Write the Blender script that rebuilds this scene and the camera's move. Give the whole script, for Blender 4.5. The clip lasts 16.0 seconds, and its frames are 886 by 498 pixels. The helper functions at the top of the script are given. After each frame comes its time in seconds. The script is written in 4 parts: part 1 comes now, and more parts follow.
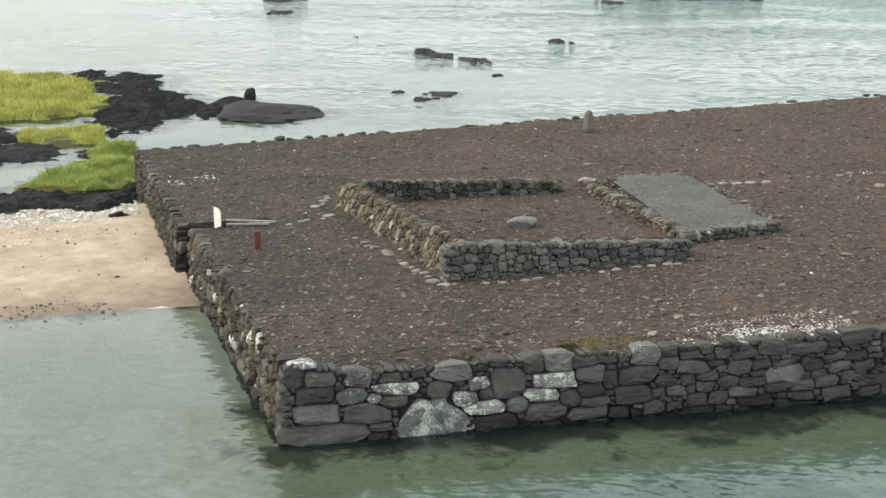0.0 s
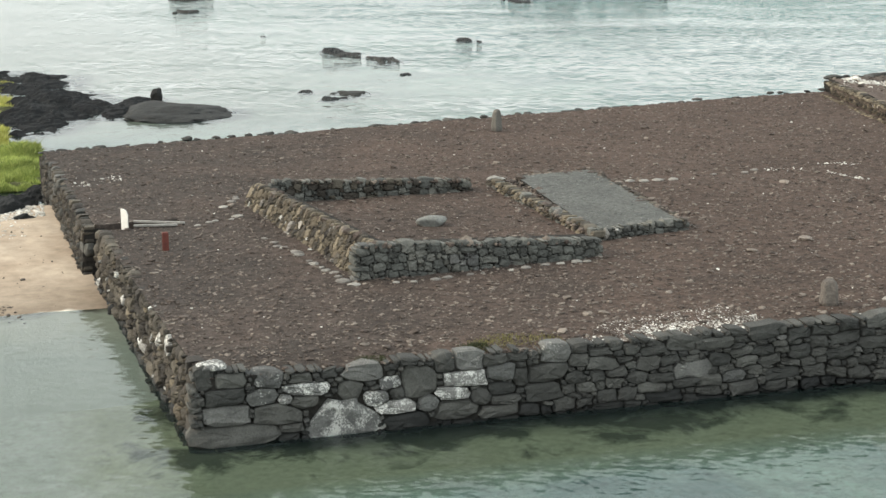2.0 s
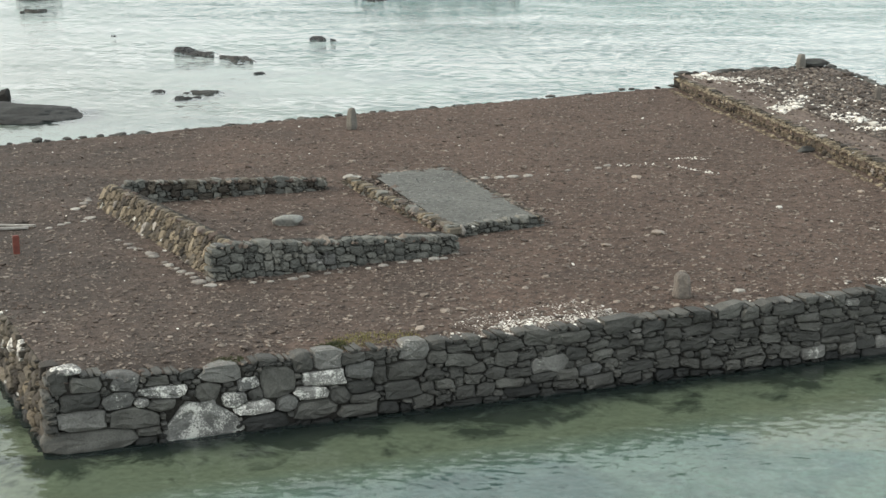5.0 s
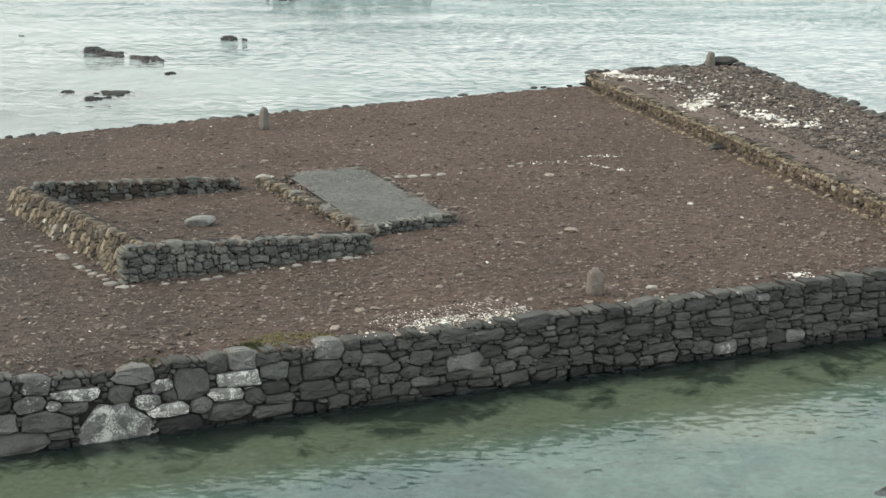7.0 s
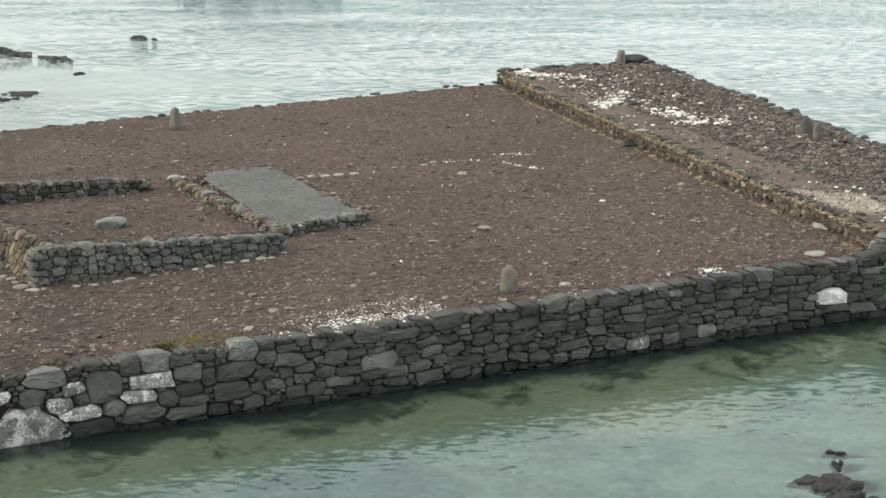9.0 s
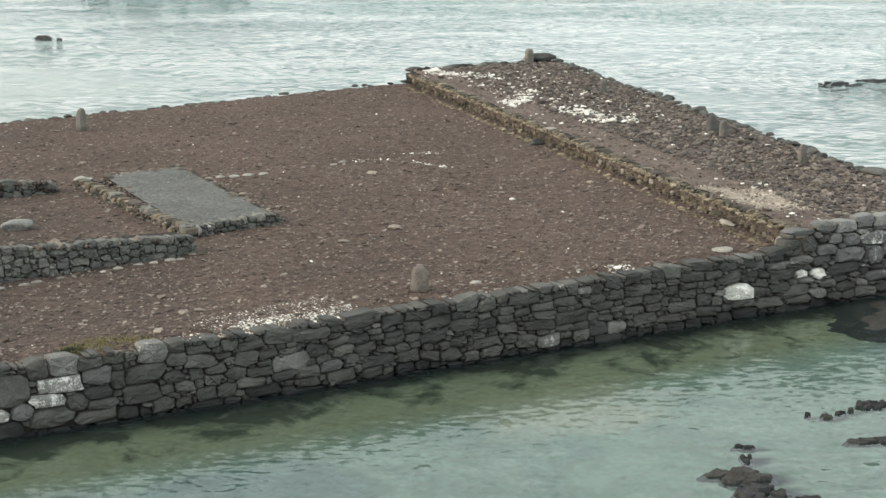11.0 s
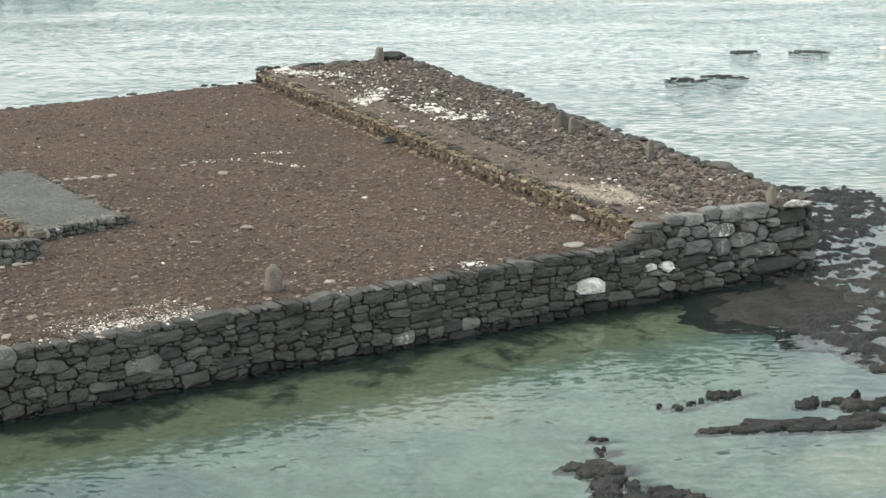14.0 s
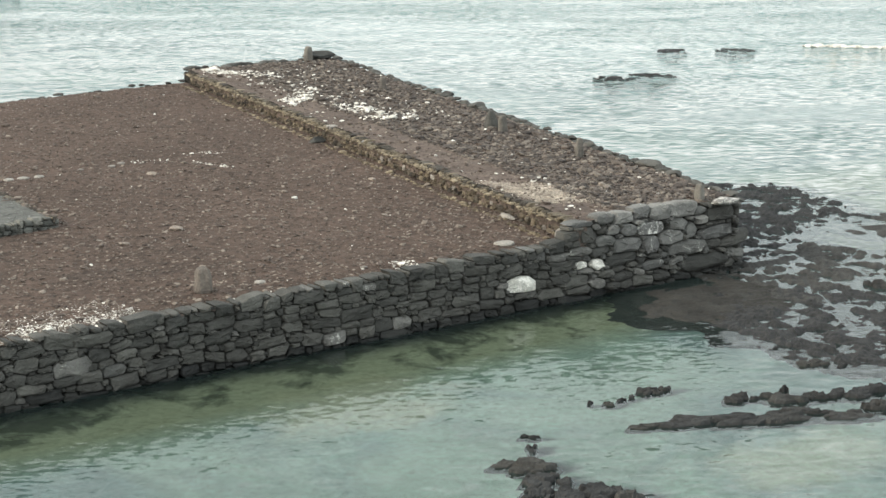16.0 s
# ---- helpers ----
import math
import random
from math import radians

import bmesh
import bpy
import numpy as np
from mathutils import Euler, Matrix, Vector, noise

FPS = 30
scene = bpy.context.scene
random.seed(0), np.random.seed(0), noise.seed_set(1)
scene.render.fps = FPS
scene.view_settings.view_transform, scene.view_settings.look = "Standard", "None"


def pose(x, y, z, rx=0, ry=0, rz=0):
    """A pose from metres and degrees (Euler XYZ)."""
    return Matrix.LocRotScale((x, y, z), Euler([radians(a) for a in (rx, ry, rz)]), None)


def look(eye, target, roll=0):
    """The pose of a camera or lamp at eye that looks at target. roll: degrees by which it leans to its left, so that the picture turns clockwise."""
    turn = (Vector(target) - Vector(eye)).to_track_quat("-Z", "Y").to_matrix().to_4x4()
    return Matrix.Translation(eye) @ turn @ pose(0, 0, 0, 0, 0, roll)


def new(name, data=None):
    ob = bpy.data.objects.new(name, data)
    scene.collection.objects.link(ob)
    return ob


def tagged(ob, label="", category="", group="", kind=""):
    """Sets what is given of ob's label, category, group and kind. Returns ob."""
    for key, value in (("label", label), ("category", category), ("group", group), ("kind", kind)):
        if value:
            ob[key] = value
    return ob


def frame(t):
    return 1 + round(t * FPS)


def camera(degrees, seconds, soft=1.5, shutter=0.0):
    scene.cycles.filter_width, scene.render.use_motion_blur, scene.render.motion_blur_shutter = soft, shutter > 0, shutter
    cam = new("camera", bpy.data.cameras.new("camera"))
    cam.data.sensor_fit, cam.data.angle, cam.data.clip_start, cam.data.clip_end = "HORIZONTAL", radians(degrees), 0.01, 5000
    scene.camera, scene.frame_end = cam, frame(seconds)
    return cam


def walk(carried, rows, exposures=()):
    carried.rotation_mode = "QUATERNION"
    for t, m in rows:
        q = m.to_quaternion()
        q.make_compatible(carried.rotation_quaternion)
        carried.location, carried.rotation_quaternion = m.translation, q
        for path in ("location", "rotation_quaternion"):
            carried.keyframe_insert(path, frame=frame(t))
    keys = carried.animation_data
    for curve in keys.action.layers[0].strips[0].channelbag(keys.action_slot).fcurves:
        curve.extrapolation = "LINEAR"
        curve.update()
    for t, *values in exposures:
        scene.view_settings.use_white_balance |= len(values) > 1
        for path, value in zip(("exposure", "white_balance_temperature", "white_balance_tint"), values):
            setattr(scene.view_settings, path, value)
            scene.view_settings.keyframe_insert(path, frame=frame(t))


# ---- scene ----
cam = camera(29.23, 16.0, soft=1.5)
# a camera that stands high over the shore and turns slowly to its right: seconds, Euler angles in degrees
TURNS = [
    (0, 77.383, 0.633, -12.844), (0.5, 77.366, 0.573, -13.480), (1, 77.347, 0.509, -14.258), (1.5, 77.336, 0.504, -15.063),
    (2, 77.325, 0.483, -15.932), (2.5, 77.306, 0.450, -16.790), (3, 77.284, 0.402, -17.624), (3.5, 77.276, 0.354, -18.306),
    (4, 77.262, 0.312, -19.082), (4.5, 77.249, 0.279, -19.958), (7, 77.193, 0.117, -23.762), (7.5, 77.185, 0.085, -24.366),
    (8, 77.172, 0.085, -25.092), (8.5, 77.159, 0.066, -25.962), (9, 77.152, 0.018, -26.721), (11.5, 77.118, -0.131, -30.626),
    (12, 77.109, -0.150, -31.504), (12.5, 77.102, -0.206, -32.379), (13, 77.098, -0.246, -33.158), (13.5, 77.094, -0.295, -33.965),
    (14, 77.094, -0.294, -34.812), (14.5, 77.087, -0.360, -35.554), (15, 77.084, -0.399, -36.212), (15.5, 77.083, -0.406, -36.717),
    (16, 77.081, -0.411, -37.190),
]
EYE = (-3.411, -27.75, 9.7)
walk(cam, [(t, pose(*EYE, rx, ry, rz)) for t, rx, ry, rz in TURNS],
     exposures=[(0.0, 0.58), (4.5, 0.59), (9.0, 0.62), (12.5, 0.65), (16.0, 0.70)])

# ---- light ----
SUN_EL, SUN_AZ = 30.0, -76.0          # degrees: height; clockwise from +y
world = bpy.data.worlds.new("world")
scene.world = world
world.use_nodes = True
wn, wl = world.node_tree.nodes, world.node_tree.links
sky = wn.new("ShaderNodeTexSky")
sky.sky_type, sky.sun_disc = "NISHITA", False
sky.sun_elevation, sky.sun_rotation = radians(SUN_EL), radians(SUN_AZ % 360)
sky.air_density, sky.dust_density, sky.ozone_density = 1.0, 7.0, 1.0
haze = wn.new("ShaderNodeMix")          # thin bright overcast over the clear sky
haze.data_type = "RGBA"
haze.inputs[0].default_value = 0.62
haze.inputs[7].default_value = (11.6, 12.3, 12.0, 1)
wl.new(sky.outputs[0], haze.inputs[6])
wl.new(haze.outputs[2], wn["Background"].inputs[0])
wn["Background"].inputs[1].default_value = 0.12
sun = new("sun", bpy.data.lights.new("sun", "SUN"))
sun.data.energy, sun.data.angle, sun.data.color = 1.2, radians(16), (1.0, 0.9, 0.74)
toward = Vector((math.sin(radians(SUN_AZ)) * math.cos(radians(SUN_EL)), math.cos(radians(SUN_AZ)) * math.cos(radians(SUN_EL)), math.sin(radians(SUN_EL))))
sun.matrix_world = look(toward * 60, (0, 0, 0))

# ---- materials ----


class Nodes:
    """A short way to write a node material."""

    def __init__(self, name):
        self.mat = bpy.data.materials.new(name)
        self.mat.use_nodes = True
        self.tree = self.mat.node_tree
        self.bsdf = self.tree.nodes["Principled BSDF"]
        self.out = self.tree.nodes["Material Output"]

    def add(self, kind, **values):
        node = self.tree.nodes.new("ShaderNode" + kind)
        for key, value in values.items():
            setattr(node, key, value)
        return node

    def put(self, socket, value):
        if hasattr(value, "is_output"):
            self.tree.links.new(value, socket)
        else:
            socket.default_value = value

    def place(self, stretch=(1, 1, 1), coords="Object"):
        m = self.add("Mapping")
        self.put(m.inputs["Vector"], self.add("TexCoord").outputs[coords] if coords != "World" else self.add("NewGeometry").outputs["Position"])
        m.inputs["Scale"].default_value = stretch
        return m.outputs[0]

    def along(self, stretch, turn):
        """World places, squeezed along a direction turned by so many degrees."""
        m = self.add("Mapping", vector_type="TEXTURE")
        self.put(m.inputs["Vector"], self.add("NewGeometry").outputs["Position"])
        m.inputs["Rotation"].default_value = (0, 0, radians(turn))
        m.inputs["Scale"].default_value = (stretch, 1, 1)
        return m.outputs[0]

    def noise(self, vector, scale, detail=4.0, rough=0.55, distortion=0.0):
        n = self.add("TexNoise")
        self.put(n.inputs["Vector"], vector)
        n.inputs["Scale"].default_value, n.inputs["Detail"].default_value = scale, detail
        n.inputs["Roughness"].default_value, n.inputs["Distortion"].default_value = rough, distortion
        return n.outputs["Fac"]

    def ramp(self, fac, *stops):
        r = self.add("ValToRGB")
        self.put(r.inputs[0], fac)
        e = r.color_ramp.elements
        while len(e) < len(stops):
            e.new(0.5)
        for el, (at, colour) in zip(e, stops):
            el.position = at
            el.color = (*colour, 1) if isinstance(colour, tuple) else (colour, colour, colour, 1)
        return r.outputs[0]

    def mix(self, fac, a, b, how="MIX"):
        m = self.add("Mix", data_type="RGBA", blend_type=how)
        self.put(m.inputs[0], fac)
        self.put(m.inputs[6], (*a, 1) if isinstance(a, tuple) else a)
        self.put(m.inputs[7], (*b, 1) if isinstance(b, tuple) else b)
        return m.outputs[2]

    def math(self, how, a, b=0.0, clamp=False):
        m = self.add("Math", operation=how, use_clamp=clamp)
        self.put(m.inputs[0], a)
        self.put(m.inputs[1], b)
        return m.outputs[0]

    def bump(self, height, strength=0.5, distance=0.02):
        b = self.add("Bump")
        b.inputs["Strength"].default_value, b.inputs["Distance"].default_value = strength, distance
        self.put(b.inputs["Height"], height)
        return b.outputs[0]

    def done(self, colour, rough=0.85, normal=None, spec=0.3):
        self.put(self.bsdf.inputs["Base Color"], colour)
        self.put(self.bsdf.inputs["Roughness"], rough)
        self.bsdf.inputs["Specular IOR Level"].default_value = spec
        if normal is not None:
            self.put(self.bsdf.inputs["Normal"], normal)
        return self.mat


def stone_mat(name, dark, mid, light, pale=0.0, pale_colour=(0.5, 0.5, 0.47), random_from="object", grain=9.0, rough=0.85, spec=0.3):
    """Weathered stone: tone by the piece, mottled, with pale crusts of lichen over the share `pale`."""
    k = Nodes(name)
    v = k.place(coords="World")
    rnd = k.add("NewGeometry").outputs["Random Per Island"]
    if random_from == "object":
        rnd = k.math("FRACT", k.math("ADD", rnd, k.add("ObjectInfo").outputs["Random"]))
    tone = k.ramp(rnd, (0.0, dark), (0.55, mid), (1.0, light))
    big = k.noise(v, grain * 0.25, 3)
    fine = k.noise(v, grain * 3.0, 5, 0.65)
    tone = k.mix(1.0, tone, k.ramp(big, (0.25, 0.62), (0.75, 1.3)), "MULTIPLY")
    tone = k.mix(1.0, tone, k.ramp(fine, (0.3, 0.7), (0.7, 1.28)), "MULTIPLY")
    if pale:
        # crusts lie in broad clumps that break up into specks
        clump = k.noise(v, grain * 0.38, 3, 0.5, 0.6)
        speck = k.noise(v, grain * 3.2, 5, 0.8)
        crust = k.math("ADD", k.math("MULTIPLY", clump, 0.45), k.math("MULTIPLY", speck, 0.55))
        edge = 0.5 + 0.20 * (1 - 2 * pale)
        tone = k.mix(k.ramp(crust, (edge - 0.025, 0.0), (edge + 0.05, 1.0)), tone, pale_colour)
    return k.done(tone, rough, k.bump(k.math("ADD", fine, k.math("MULTIPLY", big, 1.5)), 0.7, 0.03), spec)


def ground_mat(name, low, high, speck, scale=3.0, speck_at=0.66, bump=0.05):
    k = Nodes(name)
    v = k.place(coords="World")
    a, b, c = k.noise(v, scale * 0.09, 4), k.noise(v, scale, 5, 0.7), k.noise(v, scale * 5, 4, 0.7)
    tone = k.mix(k.ramp(a, (0.35, 0.0), (0.65, 1.0)), low, high)
    tone = k.mix(1.0, tone, k.ramp(b, (0.3, 0.55), (0.7, 1.4)), "MULTIPLY")
    tone = k.mix(k.ramp(c, (speck_at, 0.0), (speck_at + 0.08, 1.0)), tone, speck)
    return k.done(tone, 0.95, k.bump(k.math("ADD", b, c), 0.9, bump), 0.15)


BASALT = stone_mat("dark_basalt", (0.042, 0.043, 0.040), (0.060, 0.060, 0.055), (0.088, 0.088, 0.080), 0.12, (0.18, 0.18, 0.162))
BASALT_PALE = stone_mat("lichen_basalt", (0.10, 0.10, 0.097), (0.14, 0.14, 0.134), (0.19, 0.187, 0.176), 0.46, (0.66, 0.66, 0.62), grain=9.0)
BASALT_LICHEN = stone_mat("spotted_basalt", (0.080, 0.081, 0.078), (0.108, 0.109, 0.103), (0.150, 0.148, 0.138), 0.26, (0.48, 0.48, 0.445), grain=8.0)
TERRACE_STONE = stone_mat("grey_terrace_stone", (0.105, 0.106, 0.103), (0.145, 0.146, 0.138), (0.20, 0.198, 0.185), 0.24, (0.50, 0.50, 0.465), grain=8.0)
BOULDER = stone_mat("pale_spotted_boulder", (0.125, 0.126, 0.120), (0.135, 0.136, 0.129), (0.145, 0.146, 0.138), 0.45, (0.46, 0.46, 0.43), grain=9.0)
STONE_GREY = stone_mat("grey_green_stone", (0.068, 0.070, 0.064), (0.102, 0.105, 0.095), (0.155, 0.153, 0.135), 0.14, (0.25, 0.245, 0.21))
STONE_WHITE = stone_mat("white_stone", (0.34, 0.34, 0.31), (0.44, 0.44, 0.40), (0.56, 0.55, 0.51), 0.5, (0.76, 0.75, 0.70))
# ochre of the stone, with sunlight on left-facing walls put into the tone
STONE_WARM = stone_mat("ochre_stone", (0.072, 0.061, 0.046), (0.116, 0.097, 0.070), (0.212, 0.181, 0.131), 0.14, (0.33, 0.295, 0.21))
STONE_BROWN = stone_mat("brown_sea_stone", (0.035, 0.031, 0.027), (0.059, 0.052, 0.042), (0.102, 0.090, 0.070), 0.10, (0.203, 0.188, 0.149))
BASALT_WET = stone_mat("wet_basalt", (0.017, 0.018, 0.018), (0.023, 0.024, 0.023), (0.032, 0.033, 0.031), 0.0, rough=0.65, spec=0.2)
STONE_LIGHT = stone_mat("pale_flat_stone", (0.173, 0.158, 0.144), (0.230, 0.216, 0.194), (0.302, 0.288, 0.259), 0.15)
STONE_OVAL = stone_mat("smooth_grey_stone", (0.19, 0.195, 0.18), (0.205, 0.21, 0.195), (0.22, 0.225, 0.21), 0.1, (0.28, 0.285, 0.26), grain=5.0)
STONE_POST = stone_mat("grey_upright_stone", (0.095, 0.088, 0.080), (0.122, 0.115, 0.102), (0.155, 0.148, 0.130), 0.14, (0.26, 0.255, 0.23))
RUBBLE = stone_mat("brown_rubble", (0.058, 0.045, 0.038), (0.098, 0.077, 0.064), (0.218, 0.188, 0.158), 0.0, random_from="island")
RUBBLE_DARK = stone_mat("dark_rubble", (0.042, 0.036, 0.033), (0.084, 0.071, 0.062), (0.185, 0.162, 0.138), 0.0, random_from="island")
RUBBLE_OCHRE = stone_mat("ochre_rubble", (0.085, 0.068, 0.048), (0.145, 0.118, 0.080), (0.26, 0.22, 0.155), 0.0, random_from="island")
GREY_BITS = stone_mat("grey_bits", (0.112, 0.119, 0.115), (0.163, 0.169, 0.163), (0.250, 0.256, 0.244), 0.0, random_from="island")
GRIT = stone_mat("sandy_grit", (0.27, 0.235, 0.195), (0.35, 0.31, 0.26), (0.47, 0.425, 0.365), 0.0, random_from="island")
CORAL = stone_mat("white_coral", (0.42, 0.41, 0.37), (0.64, 0.62, 0.57), (0.80, 0.785, 0.73), 0.0, random_from="island")
LAVA = stone_mat("black_lava", (0.016, 0.017, 0.018), (0.022, 0.023, 0.023), (0.030, 0.030, 0.029), 0.05, (0.07, 0.07, 0.065), grain=5.0, rough=0.95, spec=0.12)
WET_LAVA = stone_mat("wet_lava", (0.027, 0.028, 0.029), (0.037, 0.038, 0.038), (0.050, 0.050, 0.047), 0.10, (0.10, 0.10, 0.094), grain=6.0, rough=0.8, spec=0.15)
GREY_LAVA = stone_mat("smooth_grey_lava", (0.034, 0.035, 0.034), (0.040, 0.041, 0.040), (0.046, 0.047, 0.045), 0.14, (0.075, 0.075, 0.070), grain=3.0, rough=0.9, spec=0.15)
BROWN_LAVA = stone_mat("weedy_lava", (0.027, 0.027, 0.0255), (0.032, 0.0315, 0.029), (0.037, 0.036, 0.033), 0.12, (0.056, 0.053, 0.046), grain=5.0, rough=0.9, spec=0.12)
JOINT = ground_mat("joint_rubble", (0.026, 0.025, 0.023), (0.038, 0.036, 0.032), (0.06, 0.057, 0.05), 6.0)


def cinder_mat():
    """Lava gravel, greyer towards the beach end and redder along the platform, with paler and darker streaks."""
    k = Nodes("red_cinder")
    v = k.place(coords="World")
    xyz = k.add("SeparateXYZ")
    k.put(xyz.inputs[0], v)
    a, b, c = k.noise(v, 0.35, 4), k.noise(v, 4.5, 5, 0.7), k.noise(v, 22.0, 4, 0.7)
    lengthwise = k.math("ADD", k.math("MULTIPLY", xyz.outputs["X"], 0.07), k.math("MULTIPLY", k.math("SUBTRACT", a, 0.5), 1.3))
    tone = k.mix(k.ramp(lengthwise, (0.05, 0.0), (0.75, 1.0)), (0.060, 0.050, 0.044), (0.083, 0.060, 0.049))
    tone = k.mix(1.0, tone, k.ramp(a, (0.3, 0.85), (0.7, 1.15)), "MULTIPLY")
    tone = k.mix(1.0, tone, k.ramp(b, (0.3, 0.5), (0.7, 1.5)), "MULTIPLY")
    tone = k.mix(k.ramp(c, (0.64, 0.0), (0.71, 1.0)), tone, (0.20, 0.172, 0.145))
    return k.done(tone, 0.95, k.bump(k.math("ADD", b, c), 0.9, 0.05), 0.15)


CINDER = cinder_mat()
TERRACE = ground_mat("brown_terrace", (0.092, 0.073, 0.063), (0.136, 0.108, 0.092), (0.25, 0.215, 0.185), 4.0)
STONE_BROWN_POST = stone_mat("brown_upright_stone", (0.09, 0.078, 0.07), (0.11, 0.095, 0.085), (0.13, 0.115, 0.10), 0.1, (0.24, 0.22, 0.19))
GREY_GRAVEL = ground_mat("grey_gravel", (0.092, 0.094, 0.088), (0.120, 0.122, 0.114), (0.195, 0.198, 0.188), 9.0, 0.68, 0.02)


def sand_mat():
    """Dry orange sand, below the waterline silty grey-green and paled for lost light."""
    k = Nodes("beach_sand")
    v = k.place(coords="World")
    xyz = k.add("SeparateXYZ")
    k.put(xyz.inputs[0], v)
    a, b, c = k.noise(v, 0.5, 4), k.noise(v, 2.4, 5, 0.7), k.noise(v, 14.0, 4, 0.7)
    tone = k.mix(k.ramp(a, (0.35, 0.0), (0.65, 1.0)), (0.36, 0.285, 0.212), (0.45, 0.37, 0.285))
    tone = k.mix(1.0, tone, k.ramp(b, (0.3, 0.76), (0.7, 1.16)), "MULTIPLY")
    tone = k.mix(k.ramp(c, (0.68, 0.0), (0.76, 0.7)), tone, (0.24, 0.20, 0.16))
    depth = k.math("ADD", k.math("MULTIPLY", xyz.outputs["Z"], -5.0), k.math("MULTIPLY", k.math("SUBTRACT", a, 0.5), 0.9))
        # sand that the swell has wetted is darker
    wet = k.math("ADD", k.math("MULTIPLY", xyz.outputs["Z"], 8.0), k.math("MULTIPLY", k.math("SUBTRACT", a, 0.5), 0.8))
    tone = k.mix(k.ramp(wet, (0.0, 1.0), (1.3, 0.0)), tone, k.mix(1.0, tone, (0.56, 0.55, 0.54), "MULTIPLY"))
    # under water the tone is raised to make up for light lost there
    tone = k.mix(k.ramp(depth, (-0.12, 0.0), (0.12, 1.0)), tone, (0.95, 0.90, 0.78))
    tone = k.mix(k.ramp(depth, (0.3, 0.0), (1.8, 1.0)), tone, (0.74, 0.77, 0.70))
    return k.done(tone, 0.95, k.bump(k.math("ADD", b, c), 0.8, 0.02), 0.15)


SAND = sand_mat()


def blade_mat(name, *tones):
    k = Nodes(name)
    tone = k.ramp(k.add("NewGeometry").outputs["Random Per Island"], *[(i / (len(tones) - 1), c) for i, c in enumerate(tones)])
    patch = k.noise(k.place(coords="World"), 0.6, 3)
    tone = k.mix(1.0, tone, k.ramp(patch, (0.3, 0.75), (0.7, 1.2)), "MULTIPLY")
    k.done(tone, 0.6)
    t = k.add("BsdfTranslucent")
    k.put(t.inputs[0], tone)
    m = k.add("MixShader")
    m.inputs[0].default_value = 0.35
    k.put(m.inputs[1], k.bsdf.outputs[0])
    k.put(m.inputs[2], t.outputs[0])
    k.put(k.out.inputs[0], m.outputs[0])
    return k.mat


GRASS = blade_mat("shore_grass", (0.26, 0.28, 0.06), (0.44, 0.45, 0.12), (0.58, 0.57, 0.20))
GREEN_GRASS = blade_mat("young_shore_grass", (0.18, 0.24, 0.06), (0.33, 0.40, 0.11), (0.48, 0.52, 0.18))
MOSS = blade_mat("dry_weed", (0.10, 0.11, 0.03), (0.19, 0.18, 0.06), (0.26, 0.23, 0.09))


def plain(name, colour, rough=0.6, vary=0.25, scale=8.0):
    k = Nodes(name)
    n = k.noise(k.place(), scale, 5, 0.6)
    return k.done(k.mix(1.0, colour, k.ramp(n, (0.3, 1 - vary), (0.7, 1 + vary)), "MULTIPLY"), rough, k.bump(n, 0.3, 0.01))


WHITE_PAINT = plain("white_board_paint", (0.78, 0.76, 0.70), 0.5, 0.1)
RED_PAINT = plain("rusty_red_paint", (0.13, 0.04, 0.03), 0.7)
GREY_WOOD = plain("weathered_wood", (0.26, 0.25, 0.23), 0.8)
DARK_WOOD = plain("dark_wet_wood", (0.045, 0.038, 0.033), 0.7)


